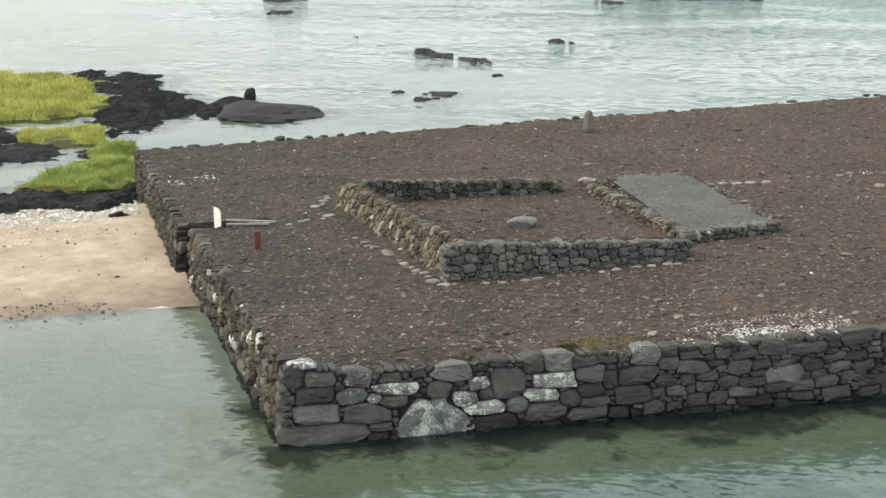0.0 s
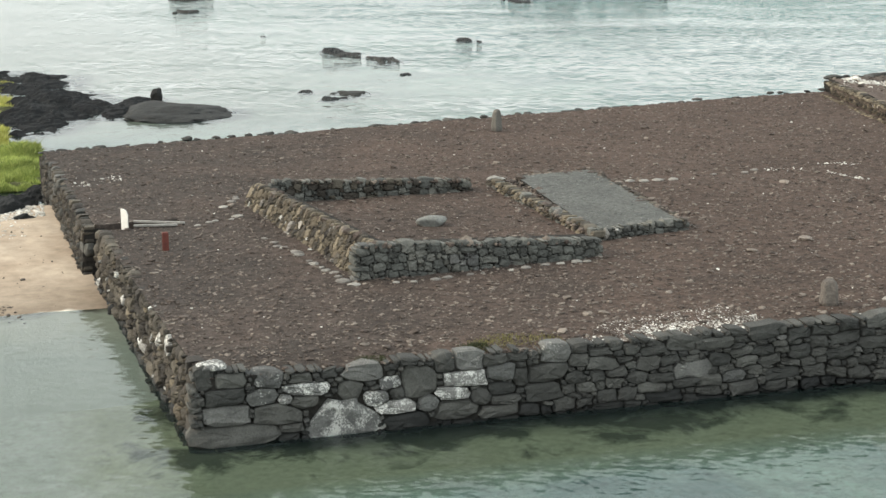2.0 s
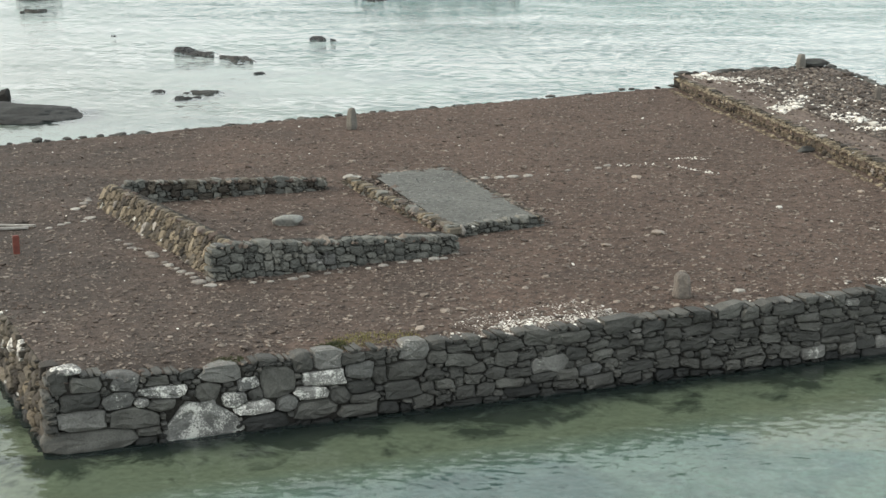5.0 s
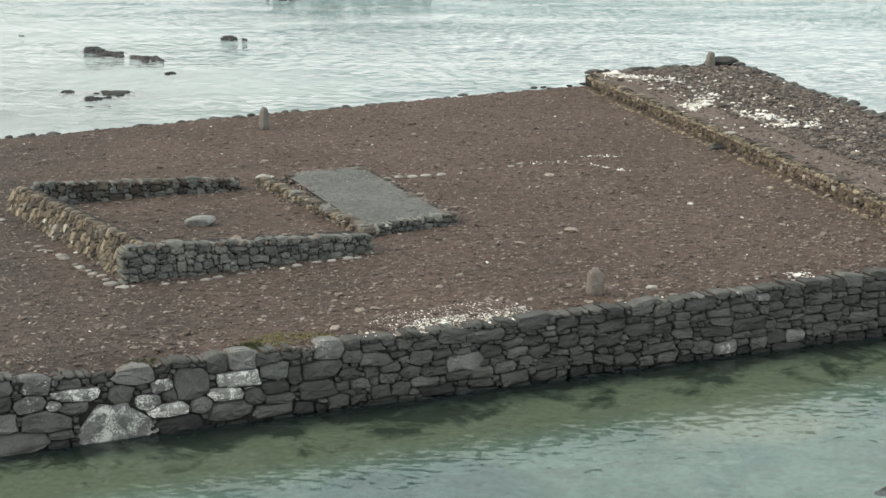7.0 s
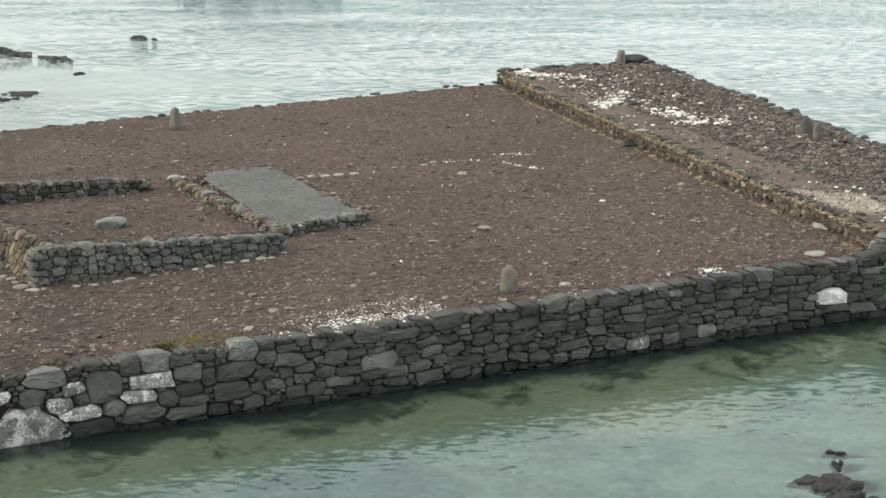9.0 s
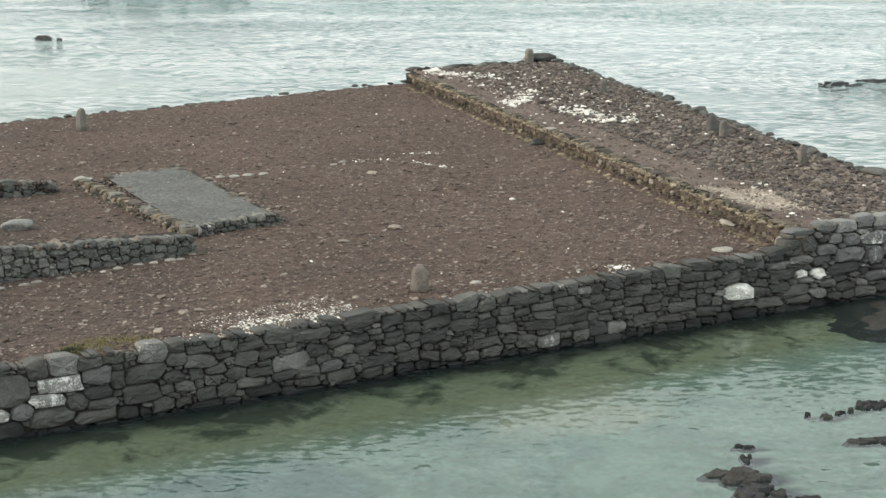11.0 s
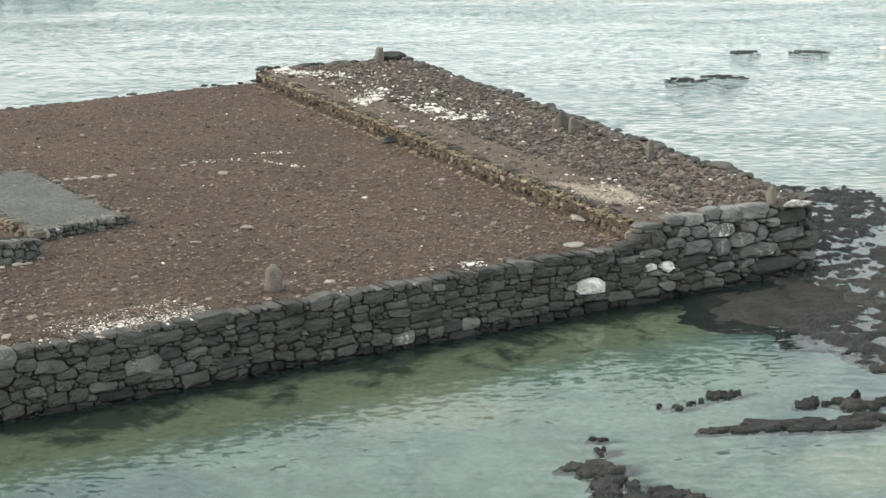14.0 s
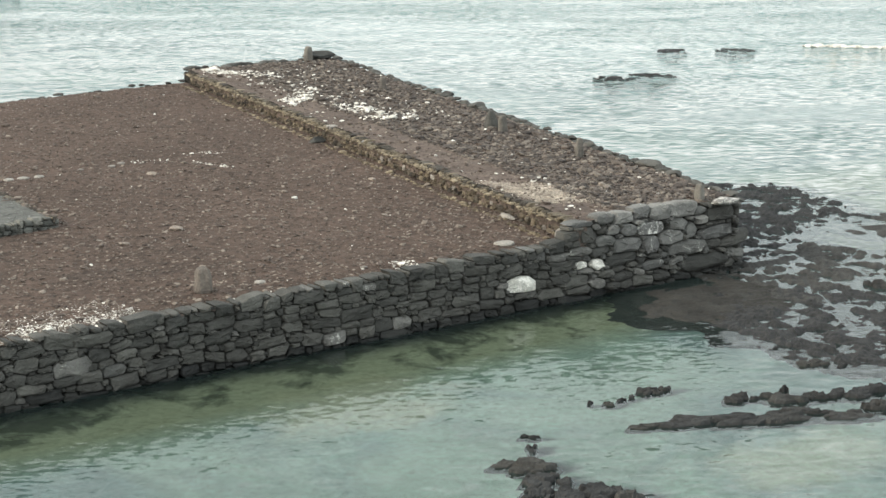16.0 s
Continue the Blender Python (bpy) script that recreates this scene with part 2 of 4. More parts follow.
def seabed_mat():
    """Shallow bottom: pale green sand, grey-blue rock flats and dark weed along the foot of the wall, with reflections
    painted in.
    """
    k = Nodes("seabed")
    v = k.place(coords="World")
    xyz = k.add("SeparateXYZ")
    k.put(xyz.inputs[0], v)
    a, b, c = k.noise(v, 0.17, 4, 0.6, 0.8), k.noise(v, 0.75, 5, 0.65, 0.4), k.noise(v, 2.6, 4, 0.6)
    tone = k.mix(k.ramp(a, (0.42, 0.0), (0.56, 1.0)), (0.34, 0.50, 0.52), (0.55, 0.75, 0.69))
    tone = k.mix(1.0, tone, k.ramp(b, (0.3, 0.78), (0.7, 1.18)), "MULTIPLY")

    def patch(x, y, rx, ry):
        """A patch of bare sand with a ragged edge."""
        u, w = k.math("MULTIPLY", k.math("SUBTRACT", xyz.outputs["X"], x), 1 / rx), k.math("MULTIPLY", k.math("SUBTRACT", xyz.outputs["Y"], y), 1 / ry)
        d = k.math("ADD", k.math("MULTIPLY", u, u), k.math("MULTIPLY", w, w))
        return k.ramp(k.math("ADD", d, k.math("MULTIPLY", k.math("SUBTRACT", b, 0.5), 2.2)), (0.25, 1.0), (1.1, 0.0))

    tone = k.mix(patch(13.6, -3.0, 2.3, 1.7), tone, (0.82, 0.88, 0.76))
    tone = k.mix(patch(18.0, -10.0, 2.2, 1.3), tone, (0.86, 0.95, 0.84))
    silt_glare = k.ramp(k.math("ADD", k.math("MULTIPLY", xyz.outputs["X"], -0.4), k.math("MULTIPLY", k.math("SUBTRACT", b, 0.5), 0.6)), (0.0, 0.0), (0.6, 1.0))
    # sky glare on the far calm water, put into the bottom's colour
    far_glare = k.math("MULTIPLY", k.ramp(k.math("MULTIPLY", xyz.outputs["Y"], 0.02), (0.62, 0.0), (0.8, 1.0)), k.ramp(k.math("MULTIPLY", k.math("SUBTRACT", 40.0, xyz.outputs["X"]), 0.025), (0.4, 0.0), (0.9, 1.0)))
    silt_glare = k.math("MAXIMUM", silt_glare, far_glare)
    tone = k.mix(silt_glare, tone, (0.76, 0.79, 0.72))
    deep = k.ramp(k.math("MULTIPLY", k.math("ADD", k.math("ADD", xyz.outputs["X"], k.math("MULTIPLY", xyz.outputs["Y"], 0.25)), k.math("MULTIPLY", b, 12.0)), 0.016), (0.62, 0.0), (0.95, 1.0))
    tone = k.mix(deep, tone, (0.09, 0.16, 0.16))
    # weed and the wall's painted dark reflection within some three metres, ragged by the noise
    near = k.math("MINIMUM", k.math("ADD", k.math("MULTIPLY", xyz.outputs["Y"], 0.42), 1.28), 1.25)
    # the zone reaches round the left wall to paint its dark reflection
    near = k.math("MULTIPLY", near, k.math("ADD", k.math("MULTIPLY", xyz.outputs["X"], 0.42), 1.0, True))
    near = k.math("MULTIPLY", near, k.math("ADD", k.math("MULTIPLY", xyz.outputs["Y"], -0.15), 1.4, True))
    green = k.ramp(near, (0.0, 0.0), (0.5, 0.8))
    tone = k.mix(green, tone, (0.52, 0.53, 0.34))
    weed = k.math("ADD", k.math("MULTIPLY", near, 0.75), k.math("MULTIPLY", k.math("SUBTRACT", b, 0.5), 3.4))
    tone = k.mix(k.ramp(weed, (0.60, 0.0), (1.15, 0.92)), tone, (0.06, 0.072, 0.038))
    tone = k.mix(1.0, tone, k.ramp(k.noise(v, 7.0, 4, 0.7), (0.3, 0.8), (0.7, 1.18)), "MULTIPLY")
    tone = k.mix(k.ramp(c, (0.60, 0.0), (0.72, 0.28)), tone, (0.06, 0.075, 0.045))
    return k.done(tone, 1.0, None, 0.0)


def water_mat():
    """Clear, slightly milky water: sheen by the angle, wind ripples in streaks."""
    k = Nodes("sea_water")
    def slopes(vector, scale, detail, amount):
        t = k.add("TexNoise")
        k.put(t.inputs["Vector"], vector)
        t.inputs["Scale"].default_value, t.inputs["Detail"].default_value, t.inputs["Roughness"].default_value = scale, detail, 0.6
        c = k.add("VectorMath", operation="SUBTRACT")
        k.put(c.inputs[0], t.outputs["Color"])
        c.inputs[1].default_value = (0.5, 0.5, 0.5)
        m = k.add("VectorMath", operation="MULTIPLY")
        k.put(m.inputs[0], c.outputs[0])
        m.inputs[1].default_value = (amount, amount, 0)
        return m.outputs[0]

    def total(a, b, how="ADD"):
        t = k.add("VectorMath", operation=how)
        k.put(t.inputs[0], a)
        k.put(t.inputs[1], b)
        return t.outputs[0]

    v, w, u = k.along(2.2, -27), k.along(2.6, -30), k.along(1.4, -25)
    # the lagoon side lies calm, the open side is ruffled
    xyz = k.add("SeparateXYZ")
    k.put(xyz.inputs[0], k.place(coords="World"))
    open_side = k.math("ADD", k.math("MULTIPLY", xyz.outputs["X"], 0.028), k.math("MULTIPLY", k.math("SUBTRACT", k.noise(u, 0.06, 4), 0.5), 2.0))
    calm = k.ramp(k.math("MULTIPLY", k.math("ADD", open_side, 0.25), 0.45), (0.09, 0.13), (0.40, 0.8), (1.0, 1.75))
    calm = total(calm, k.ramp(k.math("MULTIPLY", xyz.outputs["Y"], 0.012), (0.0, 0.66), (0.4, 1.0), (1.0, 1.8)), "MULTIPLY")
    # gusts leave ruffled and smooth patches drawn out along the wind
    gust = k.ramp(k.noise(k.along(2.2, -22), 0.11, 5, 0.6, 0.8), (0.36, 0.30), (0.62, 1.5))
    calm = total(calm, gust, "MULTIPLY")
    # steeper ripples added to darken the open water's reflection beyond the platform
    gx, gy = k.math("MULTIPLY", k.math("SUBTRACT", xyz.outputs["X"], 42.0), 0.045), k.math("MULTIPLY", k.math("SUBTRACT", xyz.outputs["Y"], 92.0), 0.03)
    dark_ruffle = k.ramp(k.math("ADD", k.math("ADD", k.math("MULTIPLY", gx, gx), k.math("MULTIPLY", gy, gy)), k.math("MULTIPLY", k.math("SUBTRACT", k.noise(u, 0.08, 4), 0.5), 1.2)), (0.3, 1.9), (1.3, 1.0))
    calm = total(calm, dark_ruffle, "MULTIPLY")
    # between the ledges of the shelf the pools lie still
    px, py = k.math("MULTIPLY", k.math("SUBTRACT", xyz.outputs["X"], 28.0), 0.14), k.math("MULTIPLY", xyz.outputs["Y"], 0.14)
    shelter = k.ramp(k.math("ADD", k.math("MULTIPLY", px, px), k.math("MULTIPLY", py, py)), (0.5, 0.12), (1.0, 1.0))
    calm = total(calm, shelter, "MULTIPLY")
    tilt = total(total(slopes(w, 4.4, 4, 1.2), slopes(w, 0.35, 2, 0.30)), calm, "MULTIPLY")
    fine = total(slopes(v, 8.5, 2, 0.32), k.ramp(k.math("MULTIPLY", xyz.outputs["Y"], 0.03), (0.0, 1.0), (0.2, 0.9), (1.0, 0.4)), "MULTIPLY")
    tilt = total(total(tilt, fine), (0.0, 0.0, 1.0))
    n = total(tilt, tilt, "NORMALIZE")
    see = k.add("BsdfRefraction")
    see.inputs[0].default_value = (0.74, 0.94, 0.95, 1)
    see.inputs["IOR"].default_value, see.inputs["Roughness"].default_value = 1.33, 0.0
    k.put(see.inputs["Normal"], n)
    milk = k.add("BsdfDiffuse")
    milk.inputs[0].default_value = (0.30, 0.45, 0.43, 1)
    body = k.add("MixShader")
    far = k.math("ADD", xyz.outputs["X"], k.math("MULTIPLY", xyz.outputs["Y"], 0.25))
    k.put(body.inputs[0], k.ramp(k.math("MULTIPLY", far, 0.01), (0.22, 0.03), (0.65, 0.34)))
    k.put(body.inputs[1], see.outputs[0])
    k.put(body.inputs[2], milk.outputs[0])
    gloss = k.add("BsdfGlossy")
    gloss.inputs["Roughness"].default_value = 0.05
    k.put(gloss.inputs["Normal"], n)
    fres = k.add("Fresnel")
    fres.inputs[0].default_value = 1.33
    k.put(fres.inputs["Normal"], n)
    m = k.add("MixShader")
    k.put(m.inputs[0], fres.outputs[0])
    k.put(m.inputs[1], body.outputs[0])
    k.put(m.inputs[2], gloss.outputs[0])
    k.put(k.out.inputs[0], m.outputs[0])
    return k.mat


SEABED, WATER = seabed_mat(), water_mat()

# ---- mesh helpers ----
rng = np.random.default_rng(7)


def mesh_of(name, verts, faces, material, smooth=False):
    me = bpy.data.meshes.new(name)
    me.from_pydata([tuple(map(float, p)) for p in verts], [], faces)
    me.materials.append(material)
    if smooth:
        me.polygons.foreach_set("use_smooth", [True] * len(me.polygons))
    me.update()
    return me


def part(name, me, parent, at=(0, 0, 0), label=""):
    ob = new(name, me)
    ob.parent = parent
    ob.location = at
    if label:
        ob["label"] = label
    return ob


def thing(name, label, category, at=(0, 0, 0), group="", kind="", me=None):
    ob = new(name, me)
    ob.location = at
    return tagged(ob, label, category, group, kind)


def sphere_data(levels):
    bm = bmesh.new()
    bmesh.ops.create_icosphere(bm, subdivisions=levels, radius=1.0)
    verts = np.array([v.co[:] for v in bm.verts])
    faces = [[v.index for v in f.verts] for f in bm.faces]
    bm.free()
    return verts, faces


ICO1, ICO2, ICO3, ICO4 = (sphere_data(i) for i in (1, 2, 3, 4))


def lumpy(data, seed, size, rough=0.28, cuts=5, fine=0.06):
    """A worn stone: a ball cut by a few planes and dented by noise, scaled to half sizes."""
    verts, faces = data
    r = np.random.default_rng(seed)
    p = verts.copy()
    for _ in range(cuts):
        d = r.normal(size=3)
        d /= np.linalg.norm(d)
        over = np.maximum(p @ d - r.uniform(0.55, 0.85), 0)
        p -= over[:, None] * d
    off = Vector(r.uniform(-50, 50, 3))
    out = []
    for q in p:
        v = Vector(q)
        out.append(q * (1 + rough * noise.noise(v * 1.3 + off) + fine * noise.noise(v * 4.5 + off) + fine * 0.6 * noise.noise(v * 11 + off)))
    return np.array(out) * np.array(size), faces


def boulder(name, label, category, at, size, seed, material, turn=0.0, data=None, group="", rough=0.28, fine=0.06):
    v, f = lumpy(data or ICO3, seed, size, rough, 5 if fine < 0.1 else 2, fine)
    ob = thing(name, label, category, at, group, me=mesh_of(name, v, f, material))
    ob.rotation_euler[2] = radians(turn)
    return ob


STONE_SHAPES = [lumpy(ICO1, 100 + i, (1, 1, 1), 0.3, 4)[0] for i in range(12)]


def scatter(name, label, category, spots, sizes, material, flat=0.55, sink=0.25, parent=None, kind="stuff"):
    """Many small stones as one mesh. spots: n x 3, sizes: n."""
    base, faces = ICO1
    n, m = len(spots), len(base)
    pick = rng.integers(0, len(STONE_SHAPES), n)
    p = np.array(STONE_SHAPES)[pick]
    scale = np.stack([sizes * rng.uniform(0.8, 1.5, n), sizes * rng.uniform(0.7, 1.2, n), sizes * flat * rng.uniform(0.7, 1.3, n)], 1)
    p = p * scale[:, None, :]
    a = rng.uniform(0, 6.283, n)
    ca, sa = np.cos(a)[:, None], np.sin(a)[:, None]
    x, y = p[..., 0] * ca - p[..., 1] * sa, p[..., 0] * sa + p[..., 1] * ca
    tip = rng.normal(0, 0.18, n)[:, None]
    z = p[..., 2] + x * tip
    q = np.stack([x, y, z], -1) + spots[:, None, :]
    q[..., 2] += (scale[:, 2] * (1 - 2 * sink))[:, None]
    f = (np.array(faces)[None] + (np.arange(n) * m)[:, None, None]).reshape(-1, 3)
    me = mesh_of(name, q.reshape(-1, 3), f.tolist(), material)
    if parent:
        ob = part(name, me, parent)
        return tagged(ob, label, kind=kind)
    return thing(name, label, category, kind=kind, me=me)


def inside(quad, n, power=1.0):
    """n random places in a quad given by its corners a, b, c, d."""
    a, b, c, d = (np.array(p, float) for p in quad)
    s, t = rng.random(n)[:, None], rng.random(n)[:, None] ** power
    return (a * (1 - s) + b * s) * (1 - t) + (d * (1 - s) + c * s) * t


def sheet(quad, nu, nv, height):
    """A grid over a quad, with a height for each place."""
    a, b, c, d = (np.array(p, float) for p in quad)
    s, t = np.meshgrid(np.linspace(0, 1, nu), np.linspace(0, 1, nv))
    s, t = s[..., None], t[..., None]
    xy = (a * (1 - s) + b * s) * (1 - t) + (d * (1 - s) + c * s) * t
    z = np.array([height(x, y) for x, y in xy.reshape(-1, 2)])
    verts = np.column_stack([xy.reshape(-1, 2), z])
    faces = [(j * nu + i, j * nu + i + 1, (j + 1) * nu + i + 1, (j + 1) * nu + i) for j in range(nv - 1) for i in range(nu - 1)]
    rim = [i for i in range(nu)] + [j * nu + nu - 1 for j in range(1, nv)] + [(nv - 1) * nu + i for i in range(nu - 2, -1, -1)] + [j * nu for j in range(nv - 2, 0, -1)]
    return verts, faces, rim


def filled(name, quad, nu, nv, height, bottom, top_mat, side_mat, label, category):
    """A solid fill with an uneven top and plain sides."""
    verts, faces, rim = sheet(quad, nu, nv, height)
    n = len(verts)
    low = verts[rim].copy()
    low[:, 2] = bottom
    verts = np.vstack([verts, low])
    count = len(faces)
    k = len(rim)
    faces += [(rim[(i + 1) % k], rim[i], n + i, n + (i + 1) % k) for i in range(k)]
    me = mesh_of(name, verts, faces, top_mat)
    me.materials.append(side_mat)
    me.polygons.foreach_set("material_index", [0] * count + [1] * k)
    return thing(name, label, category, kind="structure", me=me)


# ---- dry-stone walls ----


def seeds_for(length, z0, top, width, height, fixed=(), square=3.0):
    """Places and half sizes of the stones of a wall face: the large ones first, smaller ones in the room between them."""
    high = max(top(length * k / 40) for k in range(41))
    area = length * (high - z0) / (width * height)
    q, n = np.zeros((4000, 4)), len(fixed)
    for i, f in enumerate(fixed):
        q[i] = f[:4]
    for scale, tries in ((1.35, 1.6), (1.1, 6), (0.85, 12), (0.6, 16), (0.4, 22), (0.28, 22)):
        m = int(area * tries)
        ws, hs = width * 0.5 * scale * np.exp(rng.normal(0, 0.22, m)), height * 0.5 * scale ** 0.8 * np.exp(rng.normal(0, 0.15, m))
        us, zs = rng.uniform(0, length, m), rng.uniform(z0, high, m)
        for u, z, w, h in zip(us.tolist(), zs.tolist(), ws.tolist(), hs.tolist()):
            if z + h * 0.92 > top(u) or u - w * 0.5 < 0 or u + w * 0.5 > length:
                continue
            near = np.maximum(np.abs(q[:n, 0] - u) / (q[:n, 2] + w), np.abs(q[:n, 1] - z) / (q[:n, 3] + h))
            if n and near.min() < 0.9:
                close = q[:n][near < 1]
                if (((np.abs(close[:, 0] - u) / (close[:, 2] + w)) ** square + (np.abs(close[:, 1] - z) / (close[:, 3] + h)) ** square) < 0.72).any():
                    continue
            q[n] = u, z, w, h
            n += 1
    return q[:n]


def outlines(seeds, joint=0.008, reach=1.6, square=5.0, tilt=0.12, rounded=0):
    """For each seed, the outline at which its stone meets its neighbours: worn blocks, each a little askew."""
    fr = np.linspace(0.35, reach, 42)
    lean = rng.normal(0, tilt, len(seeds))
    lean[:rounded] *= 0.35
    corners = np.radians([0, 36, 54, 90, 126, 144, 180, 216, 234, 270, 306, 324])
    made = []
    power = np.where(np.arange(len(seeds)) < rounded, rng.uniform(2.2, 3.6, len(seeds)), square)
    for i, (u, z, w, h) in enumerate(seeds):
        square = power[i]
        th = corners + rng.normal(0, 0.07, len(corners))
        cu, cz = np.cos(th), np.sin(th)
        sq = (np.abs(cu) ** square + np.abs(cz) ** square) ** (-1 / square)
        a, b = w * cu * sq, h * cz * sq
        c, d = math.cos(lean[i]), math.sin(lean[i])
        a, b = a * c - b * d, a * d + b * c
        pu, pz = u + fr[None, :] * a[:, None], z + fr[None, :] * b[:, None]
        near = np.where((np.abs(seeds[:, 0] - u) < 1.7 * (w + seeds[:, 2]) + 0.1) & (np.abs(seeds[:, 1] - z) < 1.7 * (h + seeds[:, 3]) + 0.1))[0]
        hit = np.zeros(pu.shape, bool)
        for j in near[near != i]:
            x, y = pu - seeds[j, 0], pz - seeds[j, 1]
            c, d = math.cos(lean[j]), math.sin(lean[j])
            x, y = np.abs(x * c + y * d) / seeds[j, 2], np.abs(y * c - x * d) / seeds[j, 3]
            hit |= (x ** power[j] + y ** power[j]) ** (1 / power[j]) < fr[None, :]
        first = np.where(hit.any(1), hit.argmax(1), len(fr) - 1)
        if i < rounded:
            first = np.minimum(first, 29)
        r = fr[first] * rng.uniform(0.92, 1.03, len(corners))
        du, dz = r * a, r * b
        if i < rounded and h > 0.35:          # the one great boulder narrows upward
            du = du * (1 - 0.42 * dz / h)
        ln = np.hypot(du, dz)
        keep = np.maximum(ln - joint, ln * 0.6) / ln
        made.append(np.stack([du * keep, dz * keep], 1))
    return made


def face_stones(parent, o, e, n, length, z0, top, width, height, material, fixed=(), kinds=None, depth=0.35, batter=0.08, bulge=0.05, name="stone", joint=0.007, square=5.0):
    """The stones of one face as parts of parent. o: start, e: along, n: outward (x, y)."""
    o, e, n = np.array(o, float), np.array(e, float), np.array(n, float)
    e, n = e / np.linalg.norm(e), n / np.linalg.norm(n)
    seeds = seeds_for(length, z0, top, width, height, fixed, square)
    rings = outlines(seeds, joint=joint, square=square, rounded=len(fixed))
    near = set(np.argsort(seeds[:, 0])[:300].tolist())
    rest = {}
    for i, (seed, ring) in enumerate(zip(seeds, rings)):
        u, z = seed[:2]
        out = rng.normal(0, bulge * 0.35)
        tip_u, tip_z = rng.normal(0, 0.10) * min(1.0, 0.2 / seed[2]), rng.normal(0, 0.08)
        swell = bulge * rng.uniform(0.0, 1.6)
        verts, k = [], len(ring)
        for shrink, d in ((0.92, -depth), (1.0, out - bulge * 1.5), (0.975, out - bulge * 0.6), (0.88, out - bulge * 0.1), (0.52, out + swell * 0.4)):
            for du, dz in ring * shrink * (1 + rng.normal(0, 0.02)):
                away = d + (tip_u * du + tip_z * dz if d > -depth else 0) + rng.normal(0, 0.012)
                xy = e * du + n * (away - batter * dz)
                verts.append((xy[0], xy[1], dz))
        xy = n * (out + swell * 0.5)
        verts.append((xy[0], xy[1], 0))
        faces = []
        for ringno in range(4):
            for j in range(k):
                a, b = ringno * k + j, ringno * k + (j + 1) % k
                faces.append((b, a, a + k, b + k))
        faces += [(4 * k + (j + 1) % k, 4 * k + j, 5 * k) for j in range(k)]
        mat = kinds(i, u, z) if kinds else material
        foot = o + e * u - n * batter * z
        if i in near:
            part(name, mesh_of(name, verts, faces, mat), parent, (foot[0], foot[1], z))
        else:
            vs, fs = rest.setdefault(mat.name, ([], []))
            fs += [tuple(a + len(vs) for a in f) for f in faces]
            vs += [(x + foot[0], y + foot[1], h + z) for x, y, h in verts]
    for key, (vs, fs) in rest.items():
        tagged(part("stonework", mesh_of("stonework", vs, fs, bpy.data.materials[key]), parent), kind="stuff")


def slab(name, o, e, n, length, z0, z1, thick, batter=0.08, back=0.11, rise=0.0, material=None):
    """The dark core behind a face of stones, as mesh data."""
    o, e, n = np.array(o, float), np.array(e, float), np.array(n, float)
    e, n = e / np.linalg.norm(e), n / np.linalg.norm(n)
    verts = []
    for z in (z0, z1):
        for u in (0, length):
            for d in (-back, -thick):
                xy = o + e * u + n * (d - (batter * z if d > -thick else 0))
                verts.append((xy[0], xy[1], z + (rise * u / length if z == z1 else 0)))
    faces = [(0, 1, 3, 2), (4, 6, 7, 5), (0, 4, 5, 1), (2, 3, 7, 6), (0, 2, 6, 4), (1, 5, 7, 3)]
    return mesh_of(name, verts, faces, material or JOINT)


def bumps(x, y, amount=0.03, scale=0.7):
    return amount * noise.noise(Vector((x * scale, y * scale, 3.1))) + amount * 0.5 * noise.noise(Vector((x * scale * 3, y * scale * 3, 8.7)))


# ---- sea, bottom and shore ----
def axis(lo, hi, step, far):
    fine = np.arange(lo, hi + step / 2, step)
    grow = np.array([4, 10, 25, 60, 150, 400, 1000, far])
    return np.concatenate([lo - grow[::-1], fine, hi + grow])


def bottom(x, y):
    z = -0.45 + 0.08 * noise.noise(Vector((x * 0.15, y * 0.15, 0))) + 0.05 * noise.noise(Vector((x * 0.7, y * 0.7, 5)))
    if y < -3 and x > 9:                    # the flat off the shelf is shallow
        z += 0.22 * min(1.0, (-3 - y) / 3) * min(1.0, (x - 9) / 4)
    if -4 < y < 1 and x > -1:               # a footing of silt along the wall
        z += 0.26 * min(1.0, 1 + y / 4)
    return z


def seabed():
    xs, ys = axis(-20, 70, 0.8, 2500), axis(-30, 75, 0.8, 2500)
    nx = len(xs)
    verts = [(x, y, bottom(x, y)) for y in ys for x in xs]
    faces = [(j * nx + i, j * nx + i + 1, (j + 1) * nx + i + 1, (j + 1) * nx + i) for j in range(len(ys) - 1) for i in range(nx - 1)]
    return thing("ground", "pale green sandy seabed with dark weed patches", "seabed", kind="structure", me=mesh_of("ground", verts, faces, SEABED, True))


seabed()
W = 2600
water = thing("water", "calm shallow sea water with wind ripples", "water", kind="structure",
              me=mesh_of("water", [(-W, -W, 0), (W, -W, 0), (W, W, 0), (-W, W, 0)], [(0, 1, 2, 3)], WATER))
water.visible_shadow = False


def beach_height(x, y):
    z = 0.30 * max(0.0, (y - 10.2) / 10.5) ** 0.8 - 0.005
    if y < 10.2:
        z = -0.005 - (10.2 - y) * 0.05 - 0.14 * min(1.0, max(0.0, (7 - y) / 4)) * (0.7 + noise.noise(Vector((x * 0.5, y * 0.5, 2))))
    if y > 21.5:
        z -= (y - 21.5) * 0.25
    return z + bumps(x, y, 0.012, 0.5)


BEACH = [(-26, 1.0), (-0.1, 1.0), (-1.2, 25), (-26, 25)]
v, f, _ = sheet(BEACH, 90, 90, beach_height)
beach = thing("beach", "pale orange sand beach beside the stone platform", "beach", kind="structure", me=mesh_of("beach", v, f, SAND, True))


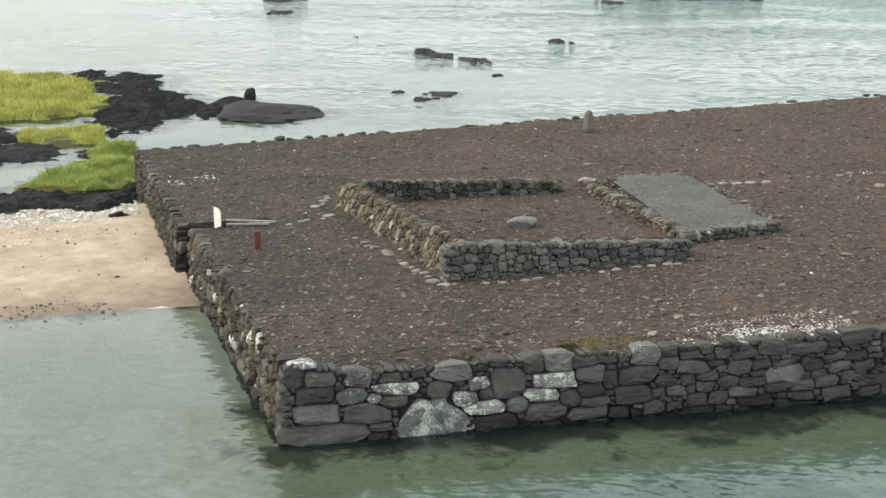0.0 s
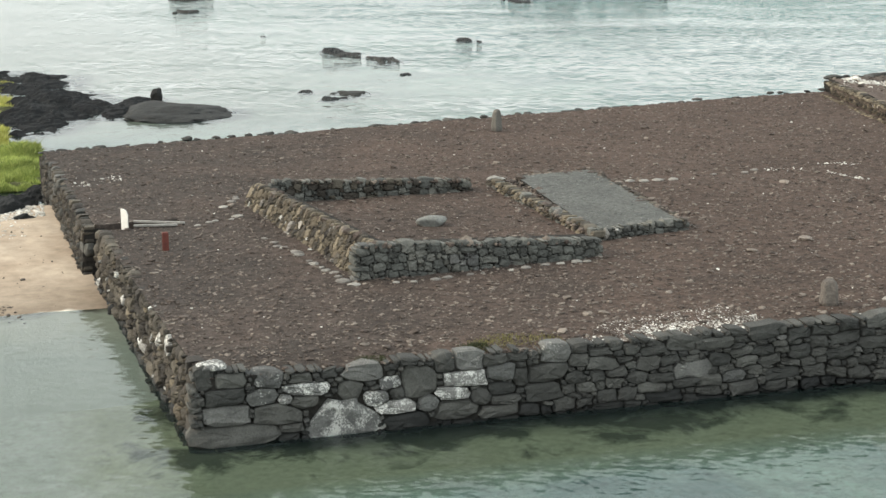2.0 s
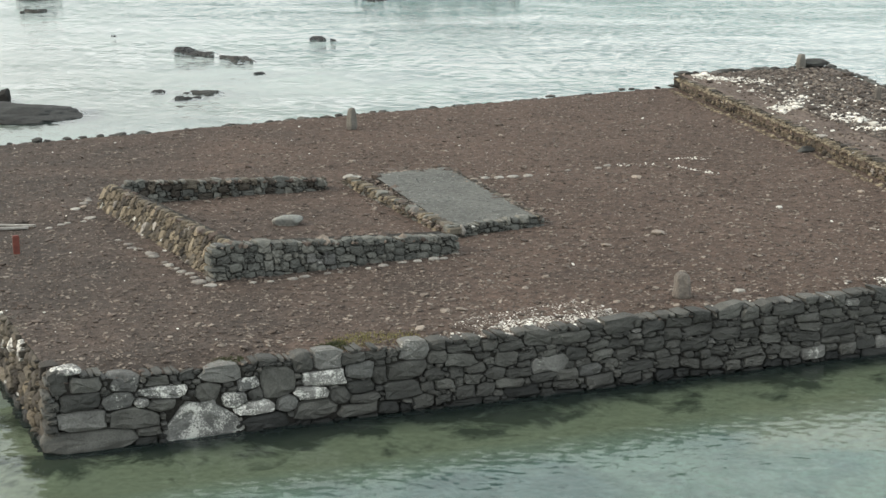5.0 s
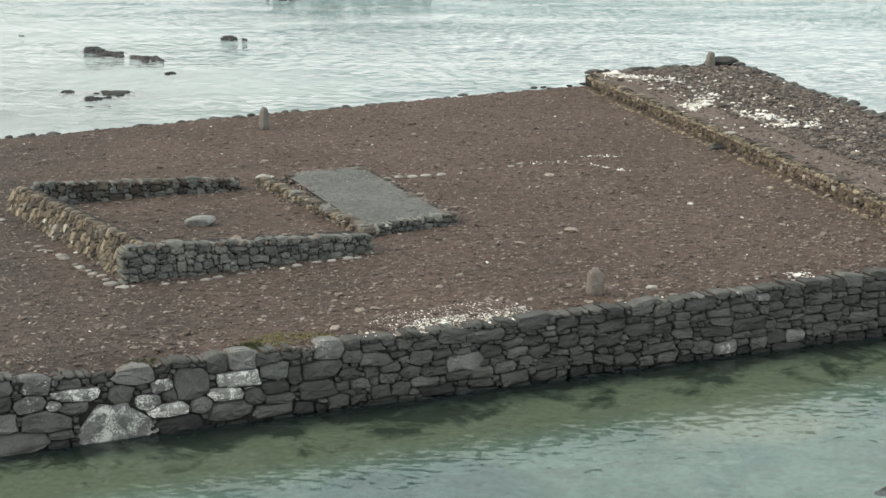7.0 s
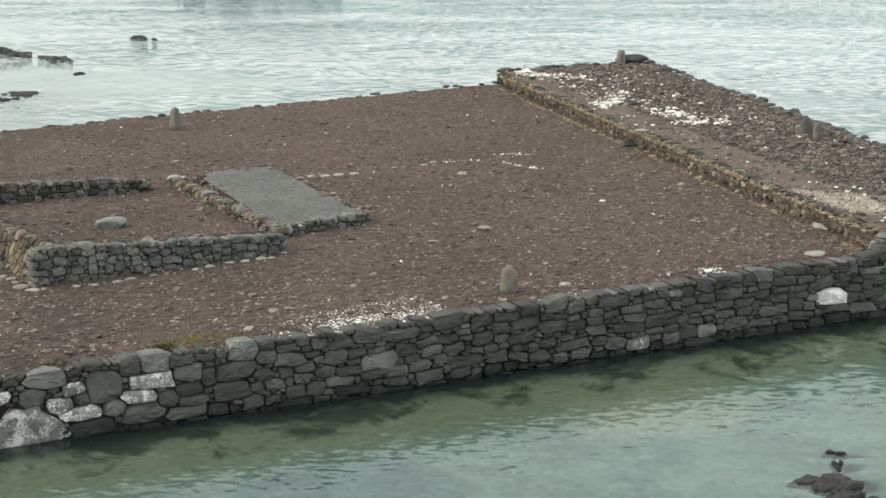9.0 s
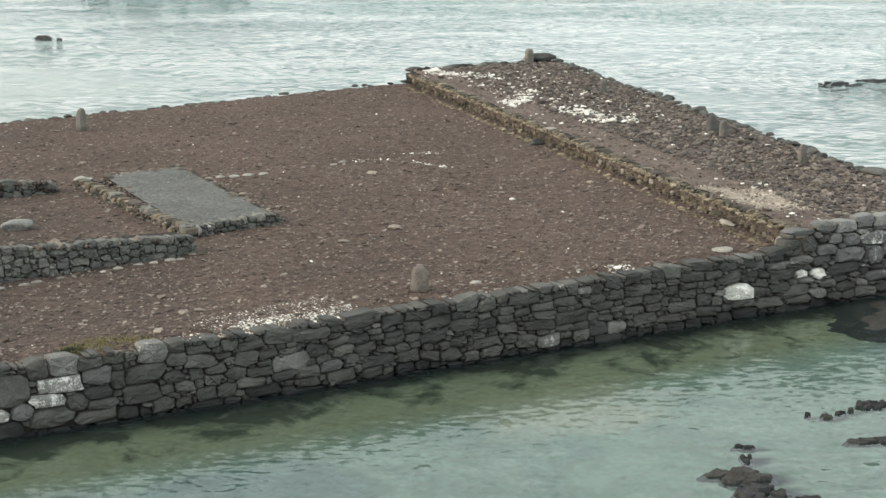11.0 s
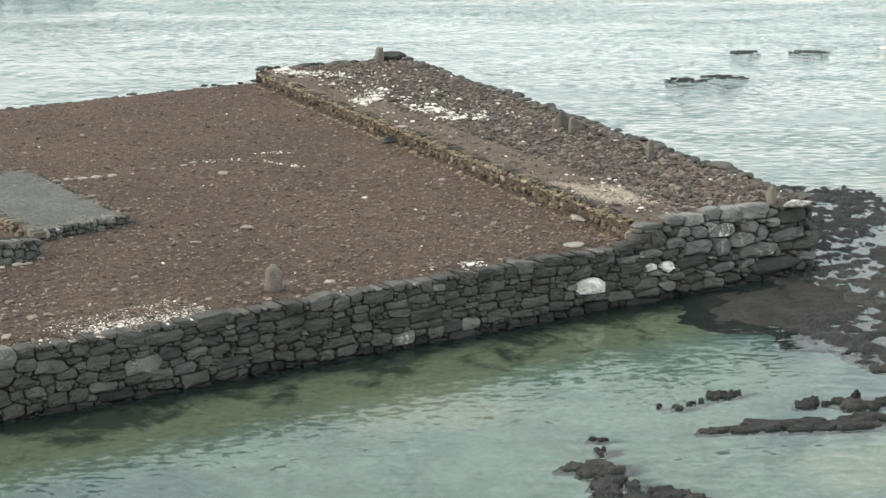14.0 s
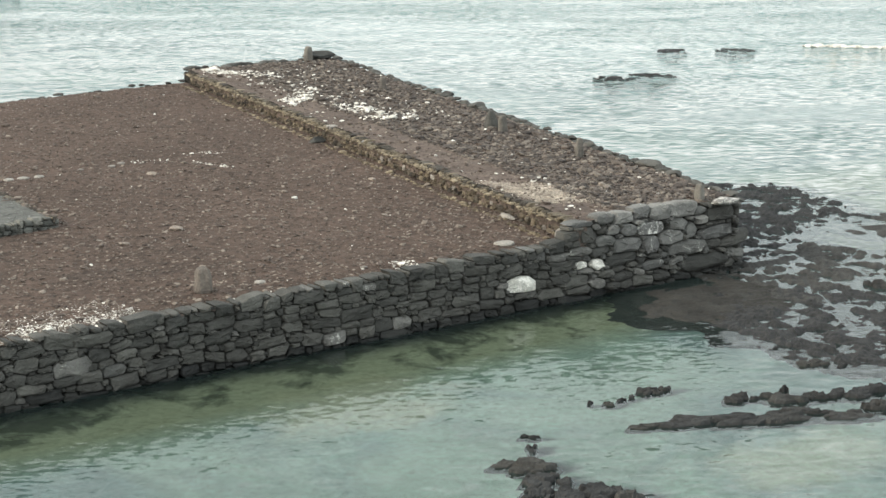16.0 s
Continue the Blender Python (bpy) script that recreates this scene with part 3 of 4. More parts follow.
def on_beach(quad, n, power=1.0):
    xy = inside(quad, n, power)
    return np.column_stack([xy, [beach_height(x, y) for x, y in xy]])


def field(x, y, scale, seed, octaves=4, rough=0.5):
    """Smooth random heights over places x, y, of about -1 to 1."""
    table = np.random.default_rng(seed).uniform(-1, 1, (128, 128))
    total, size = 0.0, 1.0
    for o in range(octaves):
        u, v = x * scale + 31.7 * o, y * scale + 17.3 * o
        i, j = np.floor(u).astype(int), np.floor(v).astype(int)
        a, b = u - i, v - j
        a, b = a * a * (3 - 2 * a), b * b * (3 - 2 * b)
        i0, i1, j0, j1 = i % 128, (i + 1) % 128, j % 128, (j + 1) % 128
        total = total + size * ((table[i0, j0] * (1 - a) + table[i1, j0] * a) * (1 - b) + (table[i0, j1] * (1 - a) + table[i1, j1] * a) * b)
        size, scale = size * rough, scale * 2.03
    return total


def within(x, y, outline):
    """Metres inside an outline (negative outside)."""
    near, odd = np.full(np.shape(x), 1e9), np.zeros(np.shape(x), bool)
    for (ax, ay), (bx, by) in zip(outline, outline[1:] + outline[:1]):
        ex, ey = bx - ax, by - ay
        t = np.clip(((x - ax) * ex + (y - ay) * ey) / (ex * ex + ey * ey), 0, 1)
        near = np.minimum(near, np.hypot(x - ax - t * ex, y - ay - t * ey))
        odd ^= ((ay > y) != (by > y)) & (x < ex * (y - ay) / (ey if ey else 1e-9) + ax)
    return np.where(odd, near, -near)


def flow_mesh(name, outline, step, top, slope, relief, scale, seed, material, ragged=0.35, beds=0.0):
    """A low sheet of lava or soil inside a ragged outline: broken relief, beds with small steps, dipping under the water at its rim."""
    p = np.array(outline)
    (x0, y0), (x1, y1) = p.min(0) - 1.0, p.max(0) + 1.0
    x, y = np.meshgrid(np.arange(x0, x1, step), np.arange(y0, y1, step))
    d = within(x + ragged * field(x, y, 0.8, seed, 4, 0.6), y + ragged * field(x, y, 0.8, seed + 1, 4, 0.6), outline)
    z = np.minimum(top * (1 + 0.55 * field(x, y, scale * 0.35, seed + 2, 2)), d * slope)
    z = z + relief * (field(x, y, scale, seed + 3, 5, 0.55) + 0.5 * (0.4 - np.abs(field(x, y, scale * 1.7, seed + 4, 3))))
    if beds:
        low = np.floor(z / beds) * beds
        k = (z - low) / beds
        z = low + beds * np.where(k < 0.6, k * 0.35, 0.21 + (k - 0.6) * 1.975)
    ny, nx = x.shape
    at = np.arange(nx * ny).reshape(ny, nx)
    quads = np.stack([at[:-1, :-1], at[:-1, 1:], at[1:, 1:], at[1:, :-1]], -1).reshape(-1, 4)
    flat = z.ravel()
    quads = quads[(flat[quads].max(1) > -0.22) & (d.ravel()[quads].max(1) > -0.7)]
    used = np.unique(quads)
    back = np.zeros(nx * ny, int)
    back[used] = np.arange(len(used))
    verts = np.column_stack([x.ravel(), y.ravel(), flat])[used]
    return mesh_of(name, verts, back[quads].tolist(), material)


# the shelf off the platform's outer corner, in three ledges with a channel between the first two
shelf = thing("lava_shelf", "flat wet black lava shelf with pools at the platform corner", "lava rock")
for edge, top, relief, scale, seed, mat, beds in (
        ([(26.9, 0.6), (28.4, 1.1), (31.2, 1.9), (32.4, 2.5), (34.2, 2.5), (35.8, 5.9), (34.2, 8.0), (31.5, 8.2), (28.5, 4.5)], 0.016, 0.080, 3.2, 200, WET_LAVA, 0.0),
        ([(26.6, 0.1), (28.2, 0.4), (30.6, 0.6), (30.7, -1.0), (29.2, -2.1), (27.2, -2.8), (26.0, -3.2), (24.6, -1.8)], 0.010, 0.080, 3.2, 210, WET_LAVA, 0.0),
        ([(24.4, -1.4), (26.4, -2.4), (27.6, -3.6), (28.4, -5.0), (26.5, -6.6), (23.4, -7.5), (22.6, -6.9), (22.6, -5.0), (22.3, -4.3), (23.0, -3.4)], 0.024, 0.078, 3.0, 220, WET_LAVA, 0.05),
        ([(23.6, -0.25), (25.9, -0.3), (26.4, -1.6), (24.6, -3.2), (23.2, -3.7), (22.3, -3.1), (21.9, -1.9)], 0.05, 0.045, 2.0, 225, BROWN_LAVA, 0.0),
        ([(32.5, 0.9), (33.2, 1.7), (35.2, 1.8), (34.6, 0.5), (33.0, 0.0)], 0.03, 0.06, 2.0, 230, WET_LAVA, 0.0)):
    part("ledge", flow_mesh("ledge", edge, 0.05, top, 0.12, relief, scale, seed, mat, 0.3, beds), shelf)
point = thing("lava_point", "black lava point rising from the sea", "lava rock")
part("ledge", flow_mesh("ledge", [(-2.3, 40.6), (-1.8, 37.4), (-0.7, 38.4), (1.6, 41.2), (2.8, 45.0), (2.4, 47.6), (1.2, 50.0), (-0.4, 50.6), (-1.8, 47.0)], 0.10, 0.24, 0.22, 0.14, 1.2, 240, LAVA, 0.5, 0.09), point)
part("ledge", flow_mesh("ledge", [(-2.6, 51.6), (-0.2, 49.6), (0.8, 51.2), (1.5, 54.6), (0.5, 56.8), (-1.2, 58.6), (-3.8, 58.8)], 0.12, 0.14, 0.20, 0.13, 1.1, 250, LAVA, 0.5, 0.09), point)
part("ledge", flow_mesh("ledge", [(1.6, 41.0), (2.4, 40.7), (3.9, 43.0), (4.4, 46.2), (3.2, 46.2), (2.4, 43.6)], 0.09, 0.30, 0.35, 0.10, 1.0, 260, LAVA, 0.3, 0.1), point)
bank = thing("lava_bank", "black lava bank between beach and grass", "lava rock")
part("ledge", flow_mesh("ledge", [(-9.5, 19.4), (-9.5, 25.2), (-5.4, 25.0), (-4.4, 25.4), (-3.2, 24.2), (-2.3, 24.2), (-1.25, 26.8), (-1.2, 21.2), (-2.3, 20.6), (-3.7, 20.0), (-4.6, 20.3), (-6.0, 19.0)], 0.08, 0.46, 0.45, 0.13, 0.9, 270, LAVA, 0.3, 0.1), bank)
for rock, size in (([(-8.5, 36.0), (-5.2, 35.9), (-4.6, 38.8), (-5.8, 40.3), (-8.5, 40.0)], 280), ([(-8.0, 32.2), (-3.9, 31.9), (-3.0, 33.2), (-3.5, 34.7), (-4.8, 35.6), (-8.0, 35.8)], 290), ([(-2.9, 32.2), (-2.4, 32.3), (-2.3, 33.6), (-2.9, 33.5)], 295)):
    thing("lava_rock", "low dark lava rock among the shore grass", "lava rock", group="lava rocks by the grass", me=flow_mesh("lava_rock", rock, 0.08, 0.13, 0.25, 0.08, 1.1, size, LAVA, 0.35, 0.07))


def blades(name, label, outline, count, tall, material, ground, seed, ragged=0.5):
    """Blades of grass inside a ragged outline, shorter and thinner towards its rim."""
    r = np.random.default_rng(seed)
    p = np.array(outline)
    lo, hi = p.min(0), p.max(0)
    x, y = r.uniform(lo[0], hi[0], count * 4), r.uniform(lo[1], hi[1], count * 4)
    d = within(x + ragged * field(x, y, 0.9, seed, 3, 0.6), y + ragged * field(x, y, 0.9, seed + 1, 3, 0.6), outline)
    keep = np.where(d + 0.35 * r.random(len(d)) > 0.12)[0][:count]
    x, y, d = x[keep], y[keep], d[keep]
    n = len(x)
    h = tall * r.uniform(0.45, 1.2, n) * np.clip(0.35 + d * 1.1, 0.3, 1) * np.clip(0.85 + 0.5 * field(x, y, 0.8, seed + 2, 3), 0.35, 1.4)
    t, w = r.uniform(0, 6.283, n), 0.012 * r.uniform(0.7, 1.6, n) * (tall / 0.4)
    lx, ly = r.normal(0, 0.30, n) * h, r.normal(0, 0.30, n) * h
    dx, dy = w * np.cos(t), w * np.sin(t)
    z = np.array([ground(a, b) for a, b in zip(x, y)])
    quad = np.stack([np.stack([x - dx, y - dy, z], 1), np.stack([x + dx, y + dy, z], 1), np.stack([x + lx * 0.5 + dx * 0.7, y + ly * 0.5 + dy * 0.7, z + h * 0.65], 1), np.stack([x + lx, y + ly, z + h], 1)], 1)
    faces = np.arange(n * 4).reshape(n, 4).tolist()
    return thing(name, label, "grass", kind="stuff", me=mesh_of(name, quad.reshape(-1, 3), faces, material))


FAR_GRASS = [(-9.5, 41.5), (-5.8, 42.2), (-3.6, 42.2), (-2.0, 43.4), (-0.7, 47.0), (-2.4, 49.6), (-1.5, 53.4), (-3.4, 56.4), (-6.2, 57.6), (-10, 57)]
MID_GRASS = [(-4.9, 36.2), (-3.6, 34.8), (-2.1, 35.4), (-1.9, 38.0), (-3.4, 39.4), (-5.0, 39.0)]
NEAR_GRASS = [(-5.0, 26.7), (-3.7, 25.7), (-2.0, 25.5), (-1.25, 27.6), (-0.9, 33.4), (-2.1, 34.0), (-2.4, 31.2), (-3.6, 28.8)]
MOSS_BED = [(-4.6, 23.6), (-3.3, 23.2), (-2.9, 23.9), (-3.6, 24.6), (-4.6, 24.5)]
EARTH = ground_mat("grass_soil", (0.05, 0.055, 0.025), (0.09, 0.095, 0.035), (0.12, 0.12, 0.06), 2.0)
for i, (edge, count, tall, mat, tint) in enumerate(((FAR_GRASS, 70000, 0.42, GRASS, "bright yellow-green"), (MID_GRASS, 14000, 0.36, GRASS, "yellow-green"), (NEAR_GRASS, 42000, 0.38, GREEN_GRASS, "fresh green"))):
    thing("ground_mound", "low mound of dark soil under the shore grass", "earth", kind="structure", me=flow_mesh("ground_mound", edge, 0.2, 0.10, 0.25, 0.02, 0.8, 300 + 10 * i, EARTH, 0.4))
    blades("shore_grass", tint + " shore grass growing on the lava", edge, count, tall, mat, lambda x, y: 0.02, 40 + 3 * i)
blades("moss", "thin dark green moss on the lava bank", MOSS_BED, 5000, 0.12, MOSS, lambda x, y: 0.40, 60, 0.3)

# ---- the platform ----
TOP = 1.30
PLAT = [(0.16, 0.15), (21.6, 0.15), (28.05, 29.95), (-1.15, 24.9)]


def platform_height(x, y):
    front = max(0.0, 1 - y / 0.9)
    z = TOP - 0.14 * front * (1.0 if x < 21 else 0.4)
    if 12.62 < y < 13.38 and x < 1.45:      # stepped passage behind the gap
        z -= 0.95 if x < 0.05 else (0.6 if x < 0.75 else 0.3)
    return z + bumps(x, y)


filled("platform", PLAT, 190, 220, platform_height, -0.8, CINDER, JOINT, "broad stone platform filled with reddish brown cinder gravel", "platform")
TIER_TOP = 1.74
TIER = [(21.75, 0.2), (26.8, 0.3), (35.0, 30.2), (28.25, 30.1)]


def tier_height(x, y):
    return TIER_TOP + bumps(x, y, 0.06, 0.9)


filled("terrace", TIER, 60, 200, tier_height, -0.8, TERRACE, JOINT, "raised terrace of dark brown rubble along the platform", "terrace")

# front wall: the stones by its two ends are known by their place and size: along, up, half width, half height
CORNER = [
    (0.24, 1.20, 0.16, 0.21), (0.68, 1.12, 0.28, 0.15), (0.55, 0.86, 0.35, 0.16), (0.58, 0.52, 0.44, 0.18), (0.73, 0.15, 0.75, 0.20), (1.32, 1.10, 0.26, 0.14),
    (1.22, 0.79, 0.28, 0.14), (1.63, 0.72, 0.15, 0.10), (1.50, 0.47, 0.46, 0.18), (1.98, 0.86, 0.45, 0.12), (1.94, 0.64, 0.29, 0.12), (1.72, 0.21, 0.23, 0.08),
    (1.66, 0.03, 0.22, 0.10), (2.63, 0.31, 0.64, 0.42), (3.04, 1.07, 0.38, 0.15), (2.76, 0.74, 0.23, 0.22), (3.49, 0.84, 0.22, 0.11), (3.20, 0.56, 0.23, 0.15),
    (3.54, 0.41, 0.39, 0.13), (3.63, 0.64, 0.13, 0.12), (4.03, 0.80, 0.31, 0.31),
]
BESIDE = [
    (4.19, 0.42, 0.20, 0.16), (3.76, 0.12, 0.43, 0.16), (4.51, 1.10, 0.21, 0.17), (4.94, 1.11, 0.27, 0.17), (4.86, 0.80, 0.44, 0.16), (4.62, 0.56, 0.33, 0.14),
    (4.68, 0.24, 0.42, 0.18), (5.15, 0.45, 0.20, 0.16), (5.42, 1.08, 0.25, 0.12), (5.54, 0.88, 0.30, 0.16), (5.56, 0.56, 0.28, 0.12), (5.62, 0.35, 0.28, 0.09),
    (5.50, 0.15, 0.38, 0.12), (6.58, 1.10, 0.27, 0.18), (6.42, 0.77, 0.38, 0.17), (5.91, 0.74, 0.14, 0.18), (6.33, 0.41, 0.37, 0.17), (6.06, 0.12, 0.18, 0.12),
]
TERRACE_END = [
    (21.82, 1.68, 0.36, 0.06), (22.51, 1.72, 0.33, 0.12), (23.10, 1.69, 0.37, 0.13), (23.64, 1.73, 0.31, 0.14), (24.25, 1.66, 0.34, 0.17), (24.97, 1.66, 0.47, 0.16),
    (25.58, 1.35, 0.22, 0.11), (26.21, 1.44, 0.52, 0.18), (21.93, 1.42, 0.26, 0.18), (22.72, 1.45, 0.20, 0.12), (23.22, 1.38, 0.26, 0.15), (23.94, 1.35, 0.48, 0.19),
    (24.80, 1.34, 0.32, 0.16), (25.26, 1.14, 0.21, 0.18), (26.14, 1.00, 0.67, 0.18), (22.42, 1.24, 0.30, 0.12), (23.15, 1.05, 0.46, 0.19), (24.54, 1.06, 0.42, 0.19),
    (23.90, 0.97, 0.28, 0.25), (25.06, 0.76, 0.62, 0.18), (25.62, 0.34, 0.87, 0.21), (22.94, 0.76, 0.51, 0.15), (21.72, 0.76, 0.18, 0.10), (22.20, 0.74, 0.19, 0.12),
]
LARGE = CORNER + BESIDE + TERRACE_END + [(19.94, 0.59, 0.36, 0.19)]
PALE = {7, 9, 16, 17, 18, 25, 26, 50}
SPOTTED = {3, 5, 6, 14, 21, 24, 30, 34, 48, 53, 40, 41, 43, 49, 54, 55, 56, 58}
WHITE = {61, 62, 63}


def front_kinds(i, u, z):
    if i in WHITE:
        return STONE_WHITE
    if i == 13:
        return BOULDER
    if i in PALE:
        return BASALT_PALE
    if 39 <= i < 58 and i not in (46, 47, 54):
        return TERRACE_STONE
    if i in SPOTTED:
        return BASALT_LICHEN
    if z < 0.13:
        return BASALT_WET
    if i == 99 and rng.random() < (0.4 if u > 21.6 and z > 0.4 else 0.06):
        return BASALT_LICHEN
    return BASALT


def front_top(u):
    if u < 0.9:
        return 1.34
    if u > 21.4:
        return 1.72
    return 1.24 + 0.05 * noise.noise(Vector((u * 0.6, 0, 0))) + 0.008 * max(0, u - 8)


for name, x0, x1 in (("wall_front", 0.0, 9.4), ("wall_front_middle", 9.4, 21.4), ("wall_front_terrace", 21.4, 26.85)):
    wide, tall = (0.46, 0.21) if x0 > 20 else (0.37, 0.170)
    wall = thing(name, "dry-stone retaining wall of dark basalt blocks above the water", "stone wall", (0, 0, 0), kind="structure",
                 me=slab(name, (x0 + (0.1 if x0 == 0 else 0), 0), (1, 0), (0, -1), x1 - x0 - 0.15, -0.8, 1.5 if x0 > 20 else 1.05, 0.45))
    own = [j for j, q in enumerate(LARGE) if x0 <= q[0] < x1]
    face_stones(wall, (x0, 0), (1, 0), (0, -1), x1 - x0, -0.36, lambda u: front_top(u + x0), wide, tall, BASALT, [(LARGE[j][0] - x0, *LARGE[j][1:]) for j in own],
                lambda i, u, z: front_kinds(own[i] if i < len(own) else 99, u + x0, z), bulge=0.075 if x0 > 20 else 0.046, square=2.6 if x0 > 20 else 5.0, joint=0.005)


def left_top(u):
    return 1.28 + 0.06 * noise.noise(Vector((u * 0.7, 4, 0)))


GAP0, GAP1 = 12.75, 13.35
wall = thing("wall_left", "rough dry-stone side wall of brown stones", "stone wall", (0, 0, 0), kind="structure",
             me=slab("wall_left", (-0.02, 0.4), (-0.0515, 1), (-1, -0.0515), GAP0 - 0.4, -0.8, 1.05, 0.4))
face_stones(wall, (-0.015, 0.3), (-0.0515, 1), (-1, -0.0515), GAP0 - 0.3, -0.36, left_top, 0.34, 0.21, STONE_BROWN, bulge=0.07, batter=0.1, square=3.0, depth=0.24,
            kinds=lambda i, u, z: BASALT_WET if z < 0.1 else (BASALT_PALE if rng.random() < 0.03 else (STONE_WARM if rng.random() < 0.12 else STONE_BROWN)))
start = (-0.0515 * GAP1 - 0.22, GAP1)
wall = thing("wall_left_far", "rough dry-stone side wall of brown stones beyond the gap", "stone wall", (0, 0, 0), kind="structure",
             me=slab("wall_left_far", start, (-0.033, 1), (-1, -0.033), 11.6, -0.8, 1.2, 0.6, 0.1, 0.0))
face_stones(wall, start, (-0.033, 1), (-1, -0.033), 11.6, 0.0, left_top, 0.34, 0.21, STONE_BROWN, bulge=0.07, batter=0.1, square=3.0, depth=0.24,
            kinds=lambda i, u, z: BASALT_LICHEN if rng.random() < 0.015 else (BASALT if rng.random() < 0.3 else STONE_BROWN))


def rim(name, label, a, b, z, step, size, material, bow=0.0):
    """A line of capping stones along the top of a wall that is seen only from above."""
    a, b = np.array(a, float), np.array(b, float)
    length = np.linalg.norm(b - a)
    e = (b - a) / length
    n = np.array([-e[1], e[0]])
    base = thing(name, label, "stone wall", (0, 0, 0), kind="structure", me=slab(name, a + n * 0.25, e, n, length, -0.8, z - 0.1, 0.5, 0.0))
    u = 0.0
    while u < length:
        s = size * math.exp(rng.normal(0, 0.25))
        p = a + e * (u + s) + n * rng.normal(0.05, 0.06)
        v, f = lumpy(ICO2, int(rng.integers(1e6)), (s * 1.35, s * rng.uniform(0.8, 1.2), s * rng.uniform(0.32, 0.62)), 0.3, 9)
        st = part("stone", mesh_of("stone", v, f, material), base, (p[0], p[1], z + rng.normal(0.0, 0.035)))
        st.rotation_euler[2] = math.atan2(e[1], e[0]) + rng.normal(0, 0.2)
        u += s * step
    return base


rim("wall_back", "back wall of the platform capped with dark stones", (-1.25, 24.95), (28.2, 30.1), 1.25, 1.55, 0.11, BASALT)
rim("wall_terrace", "outer wall of the terrace capped with dark stones", (35.1, 30.1), (26.9, 0.35), 1.72, 1.6, 0.17, BASALT)
rim("wall_terrace_back", "back wall of the terrace capped with dark stones", (28.2, 30.2), (35.1, 30.2), 1.74, 1.6, 0.18, BASALT)

# step up to the terrace
e = np.array([27.9 - 21.6, 29.2 - 0.15])
span = float(np.linalg.norm(e))
wall = thing("terrace_step", "low dry-stone step of ochre stones at the terrace edge", "stone wall", (0, 0, 0), kind="structure",
             me=slab("terrace_step", (21.50, 0.2), e, (-e[1], e[0]), span - 0.1, 0.8, 1.62, 0.4, 0.0, 0.07, material=TERRACE))
face_stones(wall, (21.34, 0.55), e, (-e[1], e[0]), span - 0.35, 1.12, lambda u: 1.73 + 0.03 * noise.noise(Vector((u * 1.3, 9, 0))), 0.15, 0.115, STONE_WARM, kinds=lambda i, u, z: STONE_LIGHT if rng.random() < 0.03 else (STONE_BROWN if rng.random() < 0.45 else STONE_WARM), square=4.0, bulge=0.045, batter=0.2, depth=0.3)
m = 2600
us = rng.uniform(0.3, span - 0.4, m)
along, out = e / span, np.array([-e[1], e[0]]) / span
off = np.where(rng.random(m) < 0.6, rng.normal(-0.12, 0.07, m), rng.normal(0.10, 0.05, m))
spots = np.column_stack([np.array([21.34, 0.55]) + along * us[:, None] + out * off[:, None], np.where(off < 0, 1.70, 1.29)])
scatter("rubble", "loose ochre stones along the terrace step", "rubble", spots, 0.034 * np.exp(rng.normal(0, 0.4, m)), RUBBLE_OCHRE, 0.6)

# ---- rubble on the platform ----


def on_platform(quad, n, power=1.0, height=platform_height):
    xy = inside(quad, n, power)
    return np.column_stack([xy, [height(x, y) for x, y in xy]])


n = 54000
scatter("gravel", "loose reddish brown lava stones on the platform", "gravel", on_platform(PLAT, n, 1.25), 0.022 * np.exp(rng.normal(0, 0.48, n)), RUBBLE, 0.42)
OUTER = [(23.2, 0.4), (26.7, 0.4), (34.8, 30.0), (29.6, 29.9)]
n = 17000
scatter("rubble", "dark brown rubble stones covering the terrace", "rubble", on_platform(OUTER, n, 1.1, tier_height), 0.040 * np.exp(rng.normal(0, 0.45, n)), RUBBLE_DARK, 0.55)
n = 4500
scatter("gravel", "fine brown gravel along the terrace edge", "gravel", on_platform(TIER, n, 1.1, tier_height), 0.024 * np.exp(rng.normal(0, 0.5, n)), RUBBLE, 0.6)
n = 15000
spots = on_platform([(22.6, 2.6), (23.6, 1.9), (24.6, 3.4), (23.0, 5.4)], n, 1.0, tier_height)
spots[:, :2] += rng.normal(0, 0.12, (n, 2))
scatter("pale_grit", "pale sandy grit in a bare patch on the terrace", "grit", spots, 0.0095 * np.exp(rng.normal(0, 0.5, n)), GRIT, 0.5)
# white coral: on the terrace, along the front edge, and small heaps
spots = [on_platform(q, k, 1.0, tier_height) for q, k in (
    ([(28.2, 28.8), (28.7, 29.9), (30.8, 27.2), (29.8, 25.7)], 460), ([(26.3, 19.4), (26.4, 20.8), (29.6, 23.2), (29.0, 22.0)], 420),
    ([(27.1, 16.9), (27.4, 19.0), (28.5, 18.3), (27.9, 16.7)], 240), ([(26.7, 15.2), (27.0, 16.2), (29.0, 16.4), (28.0, 14.6)], 360), ([(26.4, 15), (29.5, 14.5), (32.0, 28), (28.6, 29)], 380), (TIER, 220))]
s = np.vstack(spots)
scatter("coral_rubble", "white coral pieces strewn over the terrace", "coral", s, 0.031 * np.exp(rng.normal(0, 0.5, len(s))), CORAL, 0.45, 0.0)
spots = [on_platform([(7.8, 0.2), (10.9, 0.2), (10.9, 0.85), (8.6, 0.8)], 3600, 1.7), on_platform([(7.0, 0.3), (11.2, 0.3), (10.6, 1.8), (8.0, 1.2)], 1500, 1.4), on_platform([(10.5, 0.25), (21, 0.25), (21, 0.6), (10.5, 0.5)], 260, 1.5),
         on_platform(PLAT, 500)]
s = np.vstack(spots)
